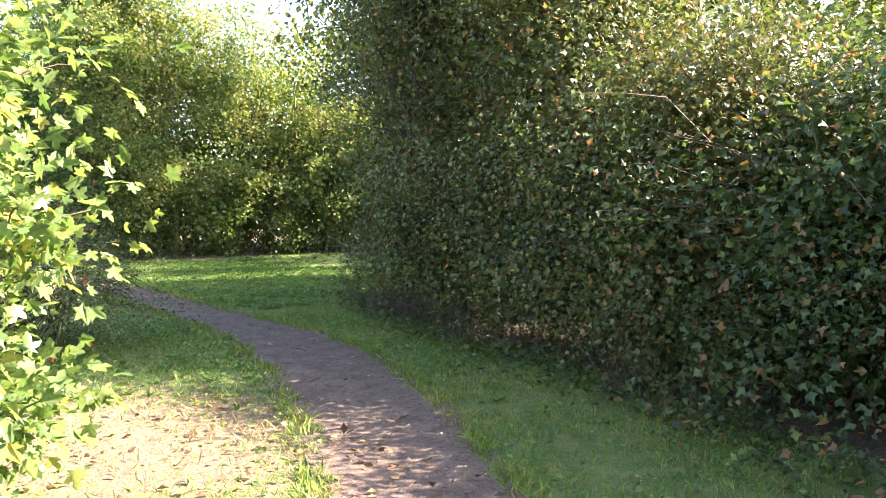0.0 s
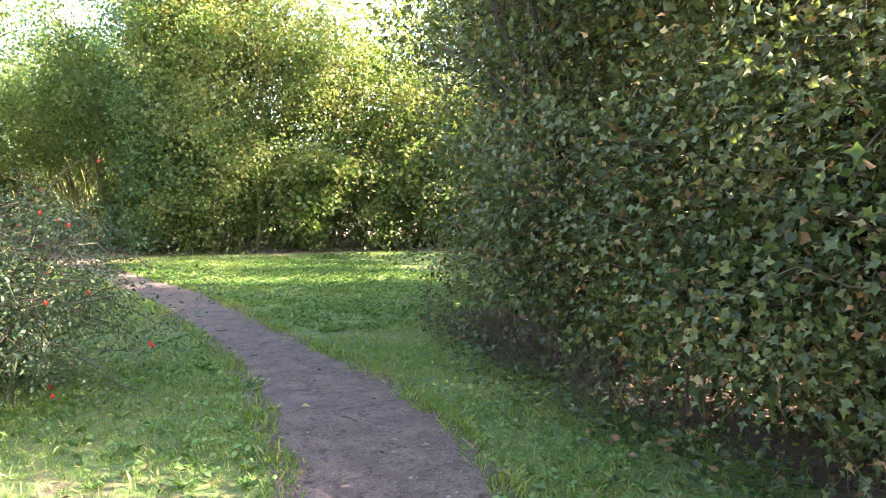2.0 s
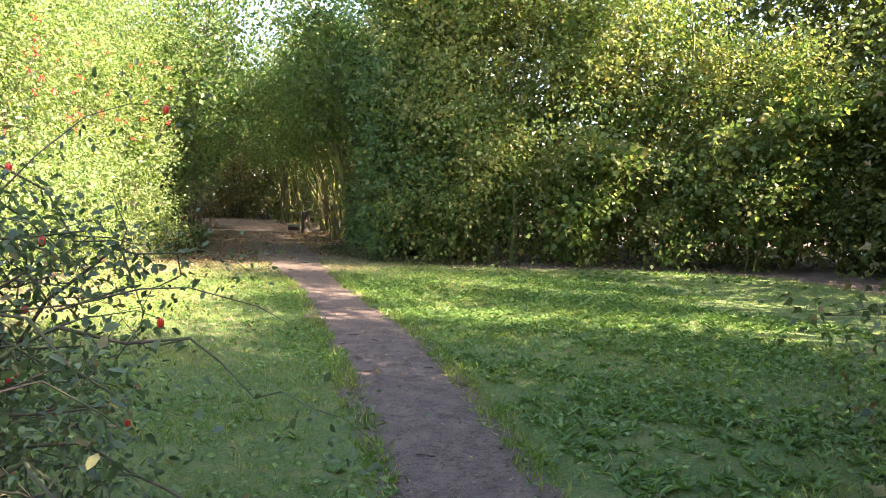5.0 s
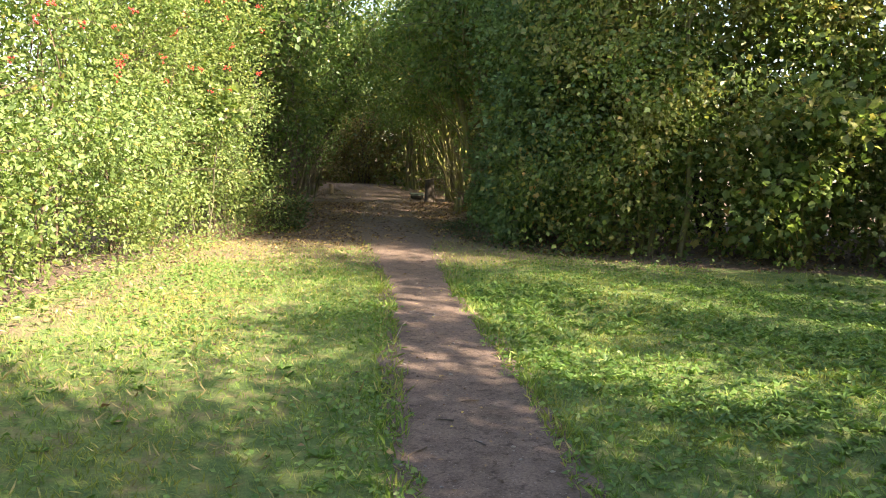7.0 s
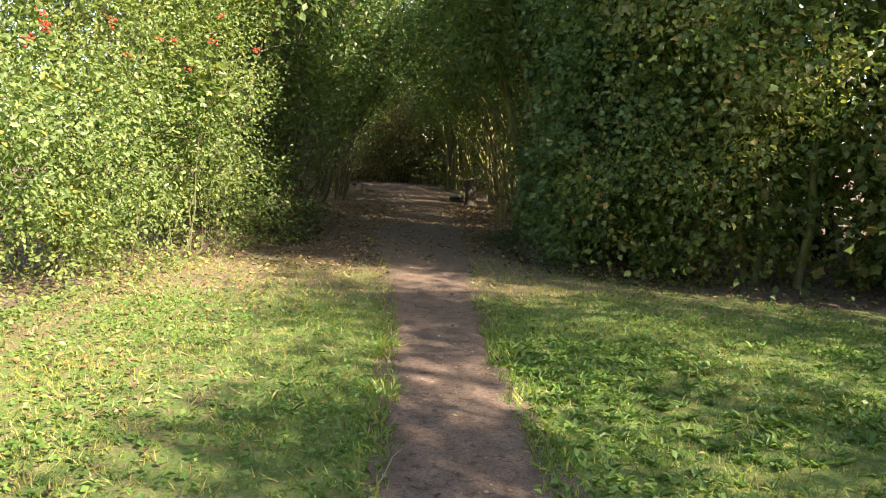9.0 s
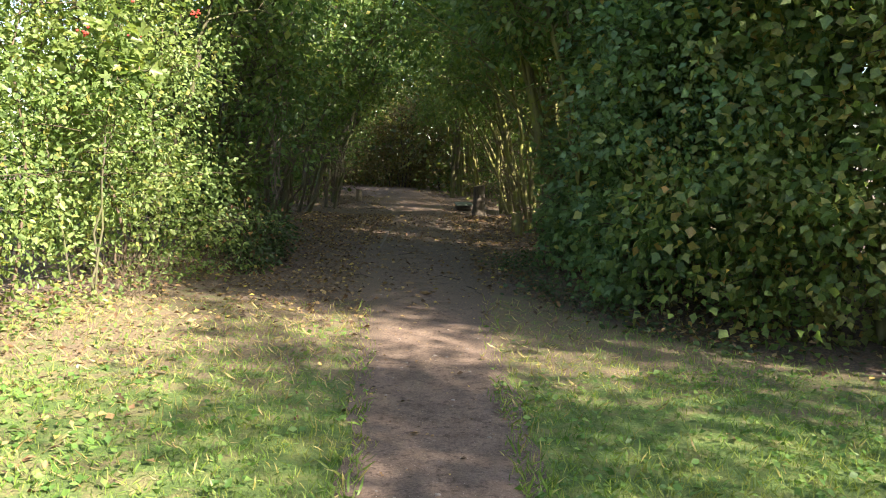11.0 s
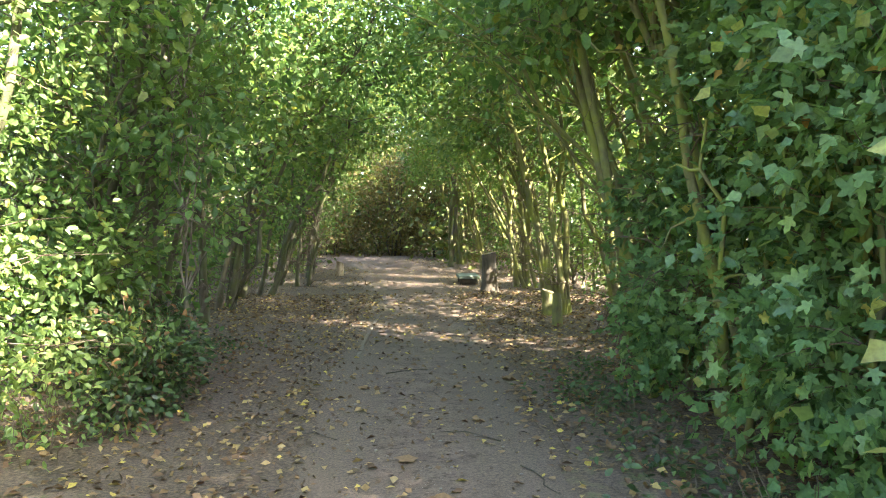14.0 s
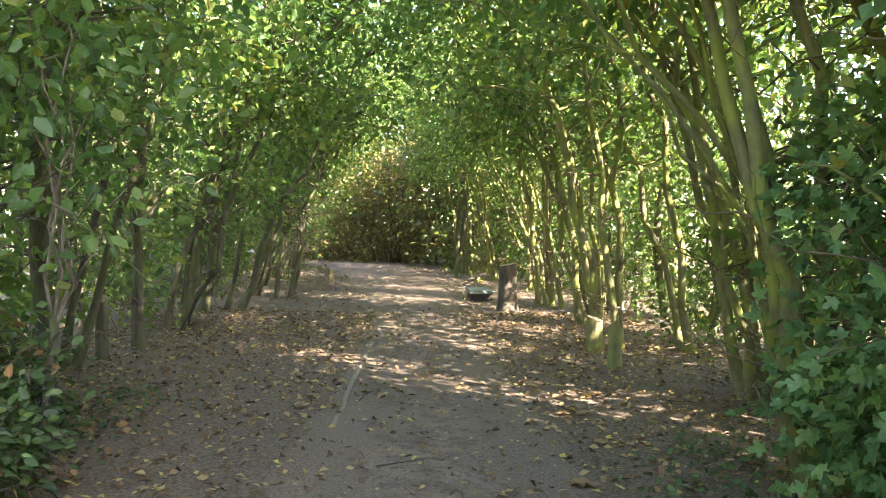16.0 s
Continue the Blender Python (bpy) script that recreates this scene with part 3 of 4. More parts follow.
# the tall hedge beside the first stretch of path
rng = np.random.default_rng(11)
A_ROW = [(1.20, -9.0, 1.15, 2.6), (1.60, -7.7, 1.25, 4.2), (2.05, -6.4, 1.35, 6.2), (2.45, -5.2, 1.35, 5.8), (2.95, -4.0, 1.30, 6.2)]
for x, y, r, h in A_ROW:
    shrub("hawthorn_shrub", x, y, r, r, h, "tall dense hawthorn shrub with small dark leaves beside the path", "shrub", LEAF_HAWTHORN, 0.052 if y < -6 else 0.058, LEAF_NOTCHED,
          1050, 25, 0.13, rng, z0=-0.1, face=unit(-0.95, 0.3), stems=6, inner=4200, inner_size=0.10, group="hedge beside the path", twigs=150, lump=0.28, loose_share=0.25)
for x, y, r, h in [(0.45, -11.5, 1.10, 2.5), (0.78, -10.2, 1.10, 2.2), (-0.4, -13.0, 1.2, 1.9), (2.75, -9.3, 1.15, 2.1), (2.3, -11.0, 1.15, 2.0)]:
    shrub("bramble_thicket", x, y, r, r, h, "dark tangled bramble thicket with reddish dead stems", "bramble", LEAF_BRAMBLE, 0.058, LEAF_NOTCHED,
          520, 24 if -12 < y and x < 2 else 9, 0.13, rng, z0=-0.15, face=unit(-0.95, 0.2), stems=8, inner=3600, inner_size=0.10, group="hedge beside the path", twigs=220, stem_r=0.012, bark=TWIG, lump=0.28, loose_share=0.25)
for x, y in [(0.80, -8.3), (1.05, -7.1), (1.45, -5.7)]:
    shrub("bramble_bush", x, y, 0.6, 0.75, 1.6, "low bramble bush with fresh green leaves", "bramble", LEAF_BRAMBLE, 0.056, LEAF_TRI,
          150, 18, 0.13, rng, z0=0.2, face=unit(-0.95, 0.2), stems=4, inner=200, inner_size=0.06, group="hedge beside the path", twigs=60, stem_r=0.01, bark=TWIG)
# a bough of the hedge that hangs out over the lawn
tree("hawthorn_tree", 2.1, -4.9, 5.2, "old hawthorn with dark boughs hanging out over the lawn", "tree", rng, stems=3, lean=(-0.7, 0.5), spread=0.6, r=0.06, leaf=LEAF_HAWTHORN,
     size=0.06, shape=LEAF_SMALL, per=12, sigma=0.16, bark=BARK_DARK, bare=2.3, branches=18, reach=1.5, sub=3, group="hedge beside the path")

tree("hawthorn_tree", 3.2, -3.4, 6.4, "tall dark hawthorn leaning out at the end of the hedge", "tree", rng, stems=3, lean=(-0.5, 0.3), spread=0.7, r=0.06, leaf=LEAF_HAWTHORN,
     size=0.065, shape=LEAF_SMALL, per=16, sigma=0.18, bark=BARK_DARK, bare=2.2, branches=20, reach=1.5, sub=3, group="hedge beside the path")
# trees behind the hedge
for x, y, h, r in [(3.9, -7.3, 7.0, 0.115), (6.0, -6.6, 7.0, 0.08), (7.2, -8.6, 7.0, 0.07), (6.6, -10.2, 6.6, 0.07)]:
    tree("sycamore_tree", x, y, h, "slender pale-barked young tree behind the hedge", "tree", rng, stems=1, lean=(-0.3, 0.2), spread=0.5, r=r, leaf=LEAF_SYCAMORE, size=0.10,
         shape=LEAF_TRI, per=9, sigma=0.24, bark=BARK_PALE, bare=4.3 if x < 4 else 2.2, branches=20, reach=1.6, group="trees behind the hedge")

# sycamore sapling by the start
for x, y, h, reach, n in [(-3.95, -7.0, 5.0, 0.8, 18), (-3.72, -8.35, 3.8, 0.55, 14)]:
    tree("sycamore_sapling", x, y, h, "sunlit sycamore sapling with large yellow-green leaves", "sapling", rng, stems=4, spread=0.45, r=0.02, leaf=LEAF_SYCAMORE,
         size=0.070, shape=LEAF_FIVE, per=8, sigma=0.14, bark=BARK_GREY, bare=0.3, branches=n, reach=reach, sub=2, group="sycamore saplings")

tree("sycamore_sapling", -3.05, 10.45, 2.75, "young sycamore shoot growing out of the sunlit hedge", "sapling", rng, stems=3, spread=0.45, r=0.014, leaf=LEAF_SYCAMORE,
     size=0.105, shape=LEAF_FIVE, per=3, sigma=0.10, bark=BARK_GREY, bare=1.9, branches=7, reach=0.55, sub=1, group="sycamore saplings")

# sunlit hedge on the far side of the lawn
B_ROW = [(-5.3, 1.4, 1.35, 4.3), (-4.85, 3.4, 1.35, 4.7), (-4.70, 5.2, 1.35, 5.0), (-4.55, 7.0, 1.35, 5.2), (-4.35, 8.7, 1.35, 5.4), (-3.95, 10.4, 1.35, 5.6), (-3.35, 11.8, 1.25, 5.8)]
berry_rng = np.random.default_rng(5)
for i, (x, y, r, h) in enumerate(B_ROW):
    ob = shrub("privet_shrub", x, y, r, r, h, "dense sunlit shrub with fresh yellow-green oval leaves", "shrub", LEAF_VIBURNUM, 0.058 if y > 7 else 0.066, LEAF_PLAIN if y > 4 else LEAF_SMALL,
               760, 27 if y > 7 else 19 if y > 4 else 10, 0.13, rng, z0=-0.25, face=unit(0.9, -0.5), stems=7, inner=1500, inner_size=0.08, group="sunlit hedge", twigs=170, stem_r=0.018, bark=TWIG, lump=0.3, loose_share=0.5)
    if i in (2, 3, 4, 5, 6):
        for k in range(9):
            a, z = berry_rng.uniform(-1.2, 0.3), berry_rng.uniform(0.42, 0.72) * h
            c = np.array((math.cos(a) * r * 0.98, math.sin(a) * r * 0.98, z))
            bm = bmesh.new()
            for q in range(9):
                m = Matrix.Translation(c + berry_rng.normal(0, 0.028, 3))
                bmesh.ops.create_icosphere(bm, subdivisions=1, radius=0.013, matrix=m)
            me = bpy.data.meshes.new("berry_cluster")
            bm.to_mesh(me)
            bm.free()
            part("berry_cluster", me, RED_BERRY, ob, "cluster of small red berries", kind="stuff")

# low brambles where the sunlit hedge meets the wood
for x, y, r, h in [(-2.0, 13.3, 0.42, 0.75), (-2.3, 13.9, 0.35, 0.6), (-1.9, 12.75, 0.35, 0.5), (-2.5, 14.6, 0.4, 0.7)]:
    shrub("bramble_bush", x, y, r, r * 1.2, h, "low dark bramble bush at the foot of the hedge", "bramble", LEAF_BRAMBLE, 0.06, LEAF_PLAIN,
          110, 12, 0.10, rng, z0=0.03, stems=4, inner=60, inner_size=0.07, group="brambles by the wood", twigs=40, stem_r=0.008, bark=TWIG)

# the bank of field maples beyond the lawn
C_ROW = [(3.7, 12.2, 1.20, 7.4), (3.0, 10.9, 1.35, 8.4), (3.25, 9.75, 1.45, 8.4), (4.4, 9.1, 1.55, 8.2), (5.8, 8.6, 1.55, 6.6), (7.3, 8.0, 1.5, 5.8), (8.9, 6.6, 1.4, 4.2)]
for x, y, r, h in C_ROW:
    shrub("field_maple", x, y, r, r, h, "broad field maple with lobed leaves, some turning yellow", "tree", LEAF_MAPLE_GREEN if x < 3.1 else LEAF_MAPLE, 0.090, LEAF_TRI,
          900 if x < 7 else 560, 22, 0.16, rng, z0=0.05, face=unit(-0.55, -0.83), stems=6, inner=1500, inner_size=0.15, group="bank of field maples", twigs=90, stem_r=0.05, bark=BARK_MOSSY, lump=0.38)
# boughs that stand out from the bank
for x, y, h, lx, ly in [(6.9, 7.4, 2.6, 0.5, -1.1), (5.5, 7.7, 2.3, 0.2, -0.4), (8.0, 6.2, 3.4, 0.2, -0.9)]:
    tree("maple_sapling", x, y, h, "low field maple sapling leaning out of the bank", "sapling", rng, stems=3, lean=(lx, ly), spread=0.5, r=0.025, leaf=LEAF_MAPLE,
         size=0.12, shape=LEAF_LOBED, per=7, sigma=0.16, bark=BARK_MOSSY, bare=0.3, branches=9, reach=0.8, sub=2, group="bank of field maples")

# shrubs that close the lawn, mostly unseen, placed and sized to shade it
for x, y, r, h in [(10.6, 3.6, 1.6, 4.6), (9.8, -0.3, 1.5, 7.2), (9.2, -1.7, 1.7, 10.5), (8.4, -3.0, 1.5, 9.4), (7.2, -4.2, 1.7, 6.5), (5.2, -4.3, 1.7, 6.4)]:
    shrub("hazel_shrub", x, y, r, r, h, "hazel shrub at the lawn's edge, placed to cast shade on the lawn", "shrub", LEAF_FAR, 0.13, LEAF_SMALL,
          440, 24, 0.20, rng, z0=0.05, stems=6, inner=450, inner_size=0.12, group="shrubs round the lawn", twigs=40, lump=0.35, loose_share=0.08)
# unseen tree added for shade; sun passes under its crown to the bank
shrub("tall_woodland_tree", 10.0, 1.2, 1.6, 1.6, 12.2, "unseen tall tree added to cast shade, its crown kept high", "tree", LEAF_FAR, 0.13, LEAF_SMALL,
      460, 26, 0.20, rng, z0=5.8, stems=2, inner=450, inner_size=0.12, group="shrubs round the lawn", twigs=0, stem_r=0.10, lump=0.35, loose_share=0.08)

# shaded growth that fills the corner between the bank and the lawn's edge
for x, y, r, h in [(11.3, 6.9, 1.9, 7.5), (13.0, 9.0, 2.2, 10.0), (10.3, 4.9, 1.2, 3.2), (12.9, 4.4, 1.8, 7.0)]:
    shrub("hazel_shrub", x, y, r, r, h, "dark hazel shrub in the corner of the lawn", "shrub", LEAF_FAR, 0.12, LEAF_SMALL,
          520, 17, 0.24, rng, z0=0.0, face=unit(-0.8, -0.6), stems=6, inner=1300, inner_size=0.2, group="shrubs round the lawn", twigs=40, lump=0.3, loose_share=0.5)

# the wood on either side of the covered path
LEFT = [(-2.75, 15.7, 5.6, 0.085), (-2.95, 14.6, 5.6, 0.04), (-2.73, 18.0, 5.8, 0.075), (-2.9, 19.8, 6.0, 0.05), (-2.96, 21.4, 6.0, 0.07), (-2.2, 24.2, 6.0, 0.05), (-2.4, 26.6, 6.0, 0.05),
        (-3.4, 29.4, 6.0, 0.05), (-4.6, 16.0, 6.2, 0.05), (-4.8, 20.0, 6.2, 0.05), (-5.0, 24.5, 6.4, 0.05)]
for x, y, h, r in LEFT:
    tree("hazel_tree", x, y, h, "thin woodland tree with dead lower twigs arching over the path", "tree", rng, dead=18, stems=1 if r > 0.055 else 3, lean=(1.1, 0), spread=0.9, r=r, leaf=LEAF_TUNNEL,
         size=0.10, shape=LEAF_SMALL if x < -4 or y > 18 else LEAF_PLAIN, per=8, sigma=0.22, bark=BARK_GREY, bare=1.25, branches=18, reach=1.6, sub=3, group="wood beside the path")
RIGHT = [(2.2, 13.6, 5.6, 0.05), (2.75, 15.6, 5.8, 0.052), (2.3, 18.4, 5.8, 0.06), (2.6, 20.6, 6.0, 0.05), (2.5, 23.4, 6.0, 0.05), (2.7, 26.4, 6.0, 0.05), (2.4, 29.5, 6.2, 0.05),
         (1.9, 32.5, 6.0, 0.06), (4.4, 15.0, 6.2, 0.05), (4.6, 18.6, 6.4, 0.05), (4.5, 22.5, 6.4, 0.05), (2.3, 12.3, 5.4, 0.05)]
for x, y, h, r in RIGHT:
    tree("maple_coppice", x, y, h, "coppiced maple with mossy yellow-green stems", "tree", rng, dead=9, stems=4, lean=(-0.9, 0), spread=1.0, r=r, leaf=LEAF_TUNNEL,
         size=0.11, shape=LEAF_SMALL if x > 4 or y > 18 else LEAF_PLAIN, per=7, sigma=0.22, bark=BARK_MOSSY, bare=2.5 if y < 17 else 1.9, branches=13, reach=1.6, sub=3, group="wood beside the path")
# trees whose crowns close over the path
for y in (13.2, 15.4, 17.6, 20.0, 22.4, 25.0, 27.6, 30.4, 33.4):
    for side in (-1, 1):
        x = side * (2.9 + 0.3 * math.sin(y * 3)) - (0.4 if y > 29 else 0)
        tree("arching_tree", x, y + side * 0.6, 6.6 if y < 20 else 5.4, "slender tree with a crown closing over the path", "tree", rng, stems=2, lean=(-side * 2.1, 0), spread=0.6, r=0.05, leaf=LEAF_TUNNEL,
             size=0.12, shape=LEAF_SMALL, per=9, sigma=0.25, bark=BARK_GREY if side < 0 else BARK_MOSSY, bare=2.5, branches=16, reach=1.5, sub=3, group="wood beside the path")
# bare mossy boughs that lean over the mouth of the wood
lean = thing("leaning_maple", 2.35, 14.4, "maple with bare mossy boughs leaning over the path", "tree", "wood beside the path")
for z0, x1, y1, z1, rr in [(1.5, -3.0, -0.3, 3.9, 0.024), (1.3, -2.6, 0.2, 3.5, 0.018), (1.7, -2.3, 0.5, 4.4, 0.022), (1.1, -1.5, -0.5, 3.8, 0.018), (1.2, -1.7, 0.8, 3.2, 0.015)]:
    base = bend(rng, (0, 0, -0.05), (-0.25, 0, z0), 5, 0, 0.1)
    out = bend(rng, (-0.25, 0, z0), (x1, y1, z1), 9, 0.10, 0.12)
    p = np.concatenate([base, out[1:]])
    bough = part("bough", tubes("bough", [(p, np.linspace(rr * 1.3, 0.006, len(p)))], 7), BARK_MOSSY, lean, smooth=True)
    for j in range(7):
        k = rng.integers(6, len(p))
        e = p[k] + np.clip(rng.normal(0, 1, 3), -1.2, 1.2) * 0.35 + np.array((-0.15, 0, 0.1))
        if e[2] > 2.3 or e[0] + 2.35 > 1.5:
            part("side_shoot", tubes("side_shoot", [(bend(rng, p[k], e, 5, 0.05, 0.2), np.linspace(0.007, 0.002, 5))], 4), BARK_MOSSY, bough)
# low maple growth at the mouth of the wood
for x, y, r, h in [(2.30, 11.7, 0.85, 3.0), (2.40, 13.0, 0.62, 1.9), (2.4, 10.5, 0.75, 2.8)]:
    shrub("maple_bush", x, y, r, r, h, "green maple bush with large lobed leaves", "bush", LEAF_MAPLE_GREEN, 0.080, LEAF_FIVE, 300, 11, 0.13, rng, z0=0.15,
          face=unit(-0.8, -0.6), stems=5, inner=300, inner_size=0.08, twigs=50, bark=BARK_MOSSY, group="bank of field maples")
# undergrowth deeper in the wood
for x, y, r, h in [(-4.6, 14.0, 1.0, 2.6), (-5.2, 18.0, 1.1, 2.6), (-4.6, 22.5, 1.1, 2.4), (-4.3, 27.0, 1.2, 2.8), (4.9, 13.0, 1.1, 4.4), (4.6, 17.0, 1.0, 4.4), (4.4, 20.6, 1.0, 2.8), (4.2, 25.0, 1.2, 3.0), (3.8, 29.0, 1.2, 3.0), (-2.8, 13.7, 0.6, 1.4),
                   (-3.6, 32.0, 1.0, 3.2), (-3.9, 16.2, 0.8, 1.9), (-4.0, 20.2, 0.9, 2.0), (-3.8, 24.6, 0.9, 2.2), (-2.9, 29.0, 1.0, 2.6), (3.9, 15.2, 0.8, 2.2), (3.9, 18.8, 0.8, 2.2), (3.6, 22.4, 0.8, 2.2), (3.5, 26.8, 0.9, 2.6), (3.0, 31.2, 1.0, 2.8)]:
    shrub("elder_bush", x, y, r, r, h, "straggling green bush in the undergrowth", "bush", LEAF_TUNNEL, 0.10, LEAF_SMALL, 190, 9, 0.2, rng, z0=0.1,
          stems=6, inner=120, twigs=40, group="undergrowth", bark=BARK_GREY)
# the brown hedge where the path turns
for x, y, r, h in [(-0.6, 39.5, 1.6, 4.6), (1.6, 38.0, 1.6, 4.8), (3.4, 35.5, 1.6, 5.0), (-3.4, 41.0, 1.7, 5.4), (-6, 35.0, 2.0, 5.5)]:
    shrub("beech_hedge", x, y, r, r, h, "brown-green withered hedge at the turn of the path", "shrub", LEAF_BROWN, 0.14, LEAF_SMALL, 480, 14, 0.2, rng, z0=-0.5,
          stems=9, inner=900, group="hedge at the turn", twigs=60)
# tall trees over the wood, bare below
for x, y, h in [(-4.9, 16.2, 9.2), (-4.4, 21.0, 9.2), (4.9, 16.6, 9.2), (4.6, 21.5, 9.2), (-4.6, 26.5, 9.0), (1.2, 31.0, 8.8)]:
    shrub("tall_woodland_tree", x, y, 2.1, 2.4, h, "tall leafy tree standing over the wood", "tree", LEAF_TUNNEL, 0.12, LEAF_SMALL, 380, 13, 0.30, rng, z0=5.2, stems=2,
          inner=260, inner_size=0.12, group="woods around", twigs=0, stem_r=0.08, lump=0.35, bark=BARK_GREY)
# woods that close the place
for x, y, h in [(-9.4, -3.6, 5.5), (-8.9, 2, 4.0), (-8, 7, 4.5), (-6.3, 13, 7.5), (-7.0, 18, 8.5), (-7.2, 23, 8.5), (-9.5, 38, 9), (-5, 45, 10), (-7, 29, 6.5), (7.0, 12, 6.6), (7, 16.5, 7.5), (7.0, 21, 7.5), (6.5, 26, 7.5), (6, 31, 7.5), (6.2, 13.4, 7.4), (9.2, 11.5, 6.6), (0.6, 43, 9), (-2.8, 44, 8.5), (-2.0, 47, 11),
                (13.5, 6, 8.5), (13.5, 0, 6.5), (10, -8, 7), (8.2, -7.0, 7.5), (8.4, -10.0, 7.0), (10.5, -11.5, 6.5), (14, -12, 5), (11, -18, 5), (10.6, 9.6, 9.0), (4.6, 29.5, 9), (5.0, 34, 9.5), (2.6, 35.6, 7.5), (-5.5, 33, 8), (-10, -10, 6), (-9, -16, 6), (-3, -20, 6), (3, -19, 5.5), (-1, 44, 8.5), (5, 41, 8.5), (-7, 42, 8.5), (1.5, 48, 11), (-4, 49, 11), (7, 37, 8.5), (-11, 36, 8.5)]:
    near = abs(x) < 7.5 and 10 < y < 24
    far = y > 33
    shrub("woodland_tree", x, y, 2.6, 2.6, h, "broad leafy tree in the wood behind", "tree", LEAF_FAR, near and 0.13 or far and 0.29 or 0.25, LEAF_SMALL, 270, near and 10 or far and 11 or x > 8 and y > -2 and 14 or 5, 0.36, rng, z0=-1.0, stems=5,
          inner=near and 500 or 300, inner_size=near and 0.17 or 0.32, group="woods around", twigs=0, stem_r=0.07, lump=0.35)


# ---- the dog rose ----
def dog_rose():
    g = np.random.default_rng(21)
    ob = thing("rose_bush", -2.50, -3.30, "sprawling dog rose with arching bare canes and red hips", "rose bush")
    spray, hips = [], []
    for i in range(104):
        a = g.uniform(0, 6.28)
        ln = g.uniform(0.7, 1.45)
        foot = np.array((g.normal(0, 0.18), g.normal(0, 0.3), -0.03))
        tip = foot + np.array((math.cos(a) * ln * 0.95, math.sin(a) * ln * 1.1, g.uniform(0.15, 1.05)))
        tip[2] = max(tip[2], 0.12)
        if i % 3 == 0:
            # long canes sweeping over from the lawn side
            foot = np.array((g.uniform(-1.1, -0.6), g.normal(0.1, 0.35), -0.03))
            tip = np.array((g.uniform(0.3, 1.0), g.normal(0.1, 0.5), g.uniform(0.35, 1.25)))
            a = 0.0
        p = bend(g, foot, tip, 10, g.uniform(0.14, 0.40), 0.3)
        cane = part("cane", tubes("cane", [(p, np.linspace(0.011, 0.003, 10))], 5), CANE, ob)
        side = []
        for j in range(5):
            k = g.integers(3, 10)
            e = p[k] + g.normal(0, 0.20, 3) + np.array((0, 0, -0.04))
            e[2] = max(e[2], 0.05)
            w = bend(g, p[k], e, 5, 0.1, 0.3)
            side.append((w, np.linspace(0.004, 0.0015, 5)))
            if g.random() < (0.85 if k > 5 and (a < 2.2 or a > 5.0) else 0.42):
                spray.append(w[2:])
            if g.random() < 0.16:
                hips.append(e)
        for w in side:
            part("side_shoot", tubes("side_shoot", [w], 3), CANE, cane)
    pts = np.concatenate(spray)
    part("foliage", leaves_round("leaves", g, pts, 20, 0.09, 0.034, LEAF_PLAIN), LEAF_ROSE, ob, kind="stuff")
    bm = bmesh.new()
    bmesh.ops.create_uvsphere(bm, u_segments=8, v_segments=6, radius=0.013)
    for v in bm.verts:
        v.co.z *= 1.35
    me = bpy.data.meshes.new("rose_hip")
    bm.to_mesh(me)
    bm.free()
    me.materials.append(RED_HIP)
    for h in hips:
        hip = new("rose_hip", me)
        hip.parent = ob
        hip.location = h - np.array((0, 0, 0.016))


dog_rose()


# ---- timber, stumps and posts ----
def boards(name, label, pts, w, h, mat, rng):
    """A row of half-buried edging boards along a line, each a part."""
    ob = thing(name, pts[0][0], pts[0][1], label, "edging")
    for a, b in zip(pts, pts[1:]):
        d = Vector((b[0] - a[0], b[1] - a[1], 0))
        n = 9
        bm = bmesh.new()
        side = Vector((-d.y, d.x, 0)).normalized() * w / 2
        rings = []
        for i in range(n):
            c = Vector((a[0] - pts[0][0], a[1] - pts[0][1], 0)) + d * (0.01 + 0.98 * i / (n - 1)) + side * rng.uniform(-0.2, 0.2)
            top = h + rng.uniform(-0.012, 0.008) + float(wave(a[0], a[1]))
            rings.append([bm.verts.new(c + side - Vector((0, 0, 0.1))), bm.verts.new(c + side + Vector((0, 0, top * 0.85))), bm.verts.new(c + side * 0.6 + Vector((0, 0, top))),
                          bm.verts.new(c - side * 0.6 + Vector((0, 0, top))), bm.verts.new(c - side + Vector((0, 0, top * 0.85))), bm.verts.new(c - side - Vector((0, 0, 0.1)))])
        for r0, r1 in zip(rings, rings[1:]):
            for k in range(5):
                bm.faces.new((r0[k], r0[k + 1], r1[k + 1], r1[k]))
        bm.faces.new(rings[0])
        bm.faces.new(rings[-1][::-1])
        me = bpy.data.meshes.new("board")
        bm.to_mesh(me)
        bm.free()
        part("board", me, mat, ob)
    return ob


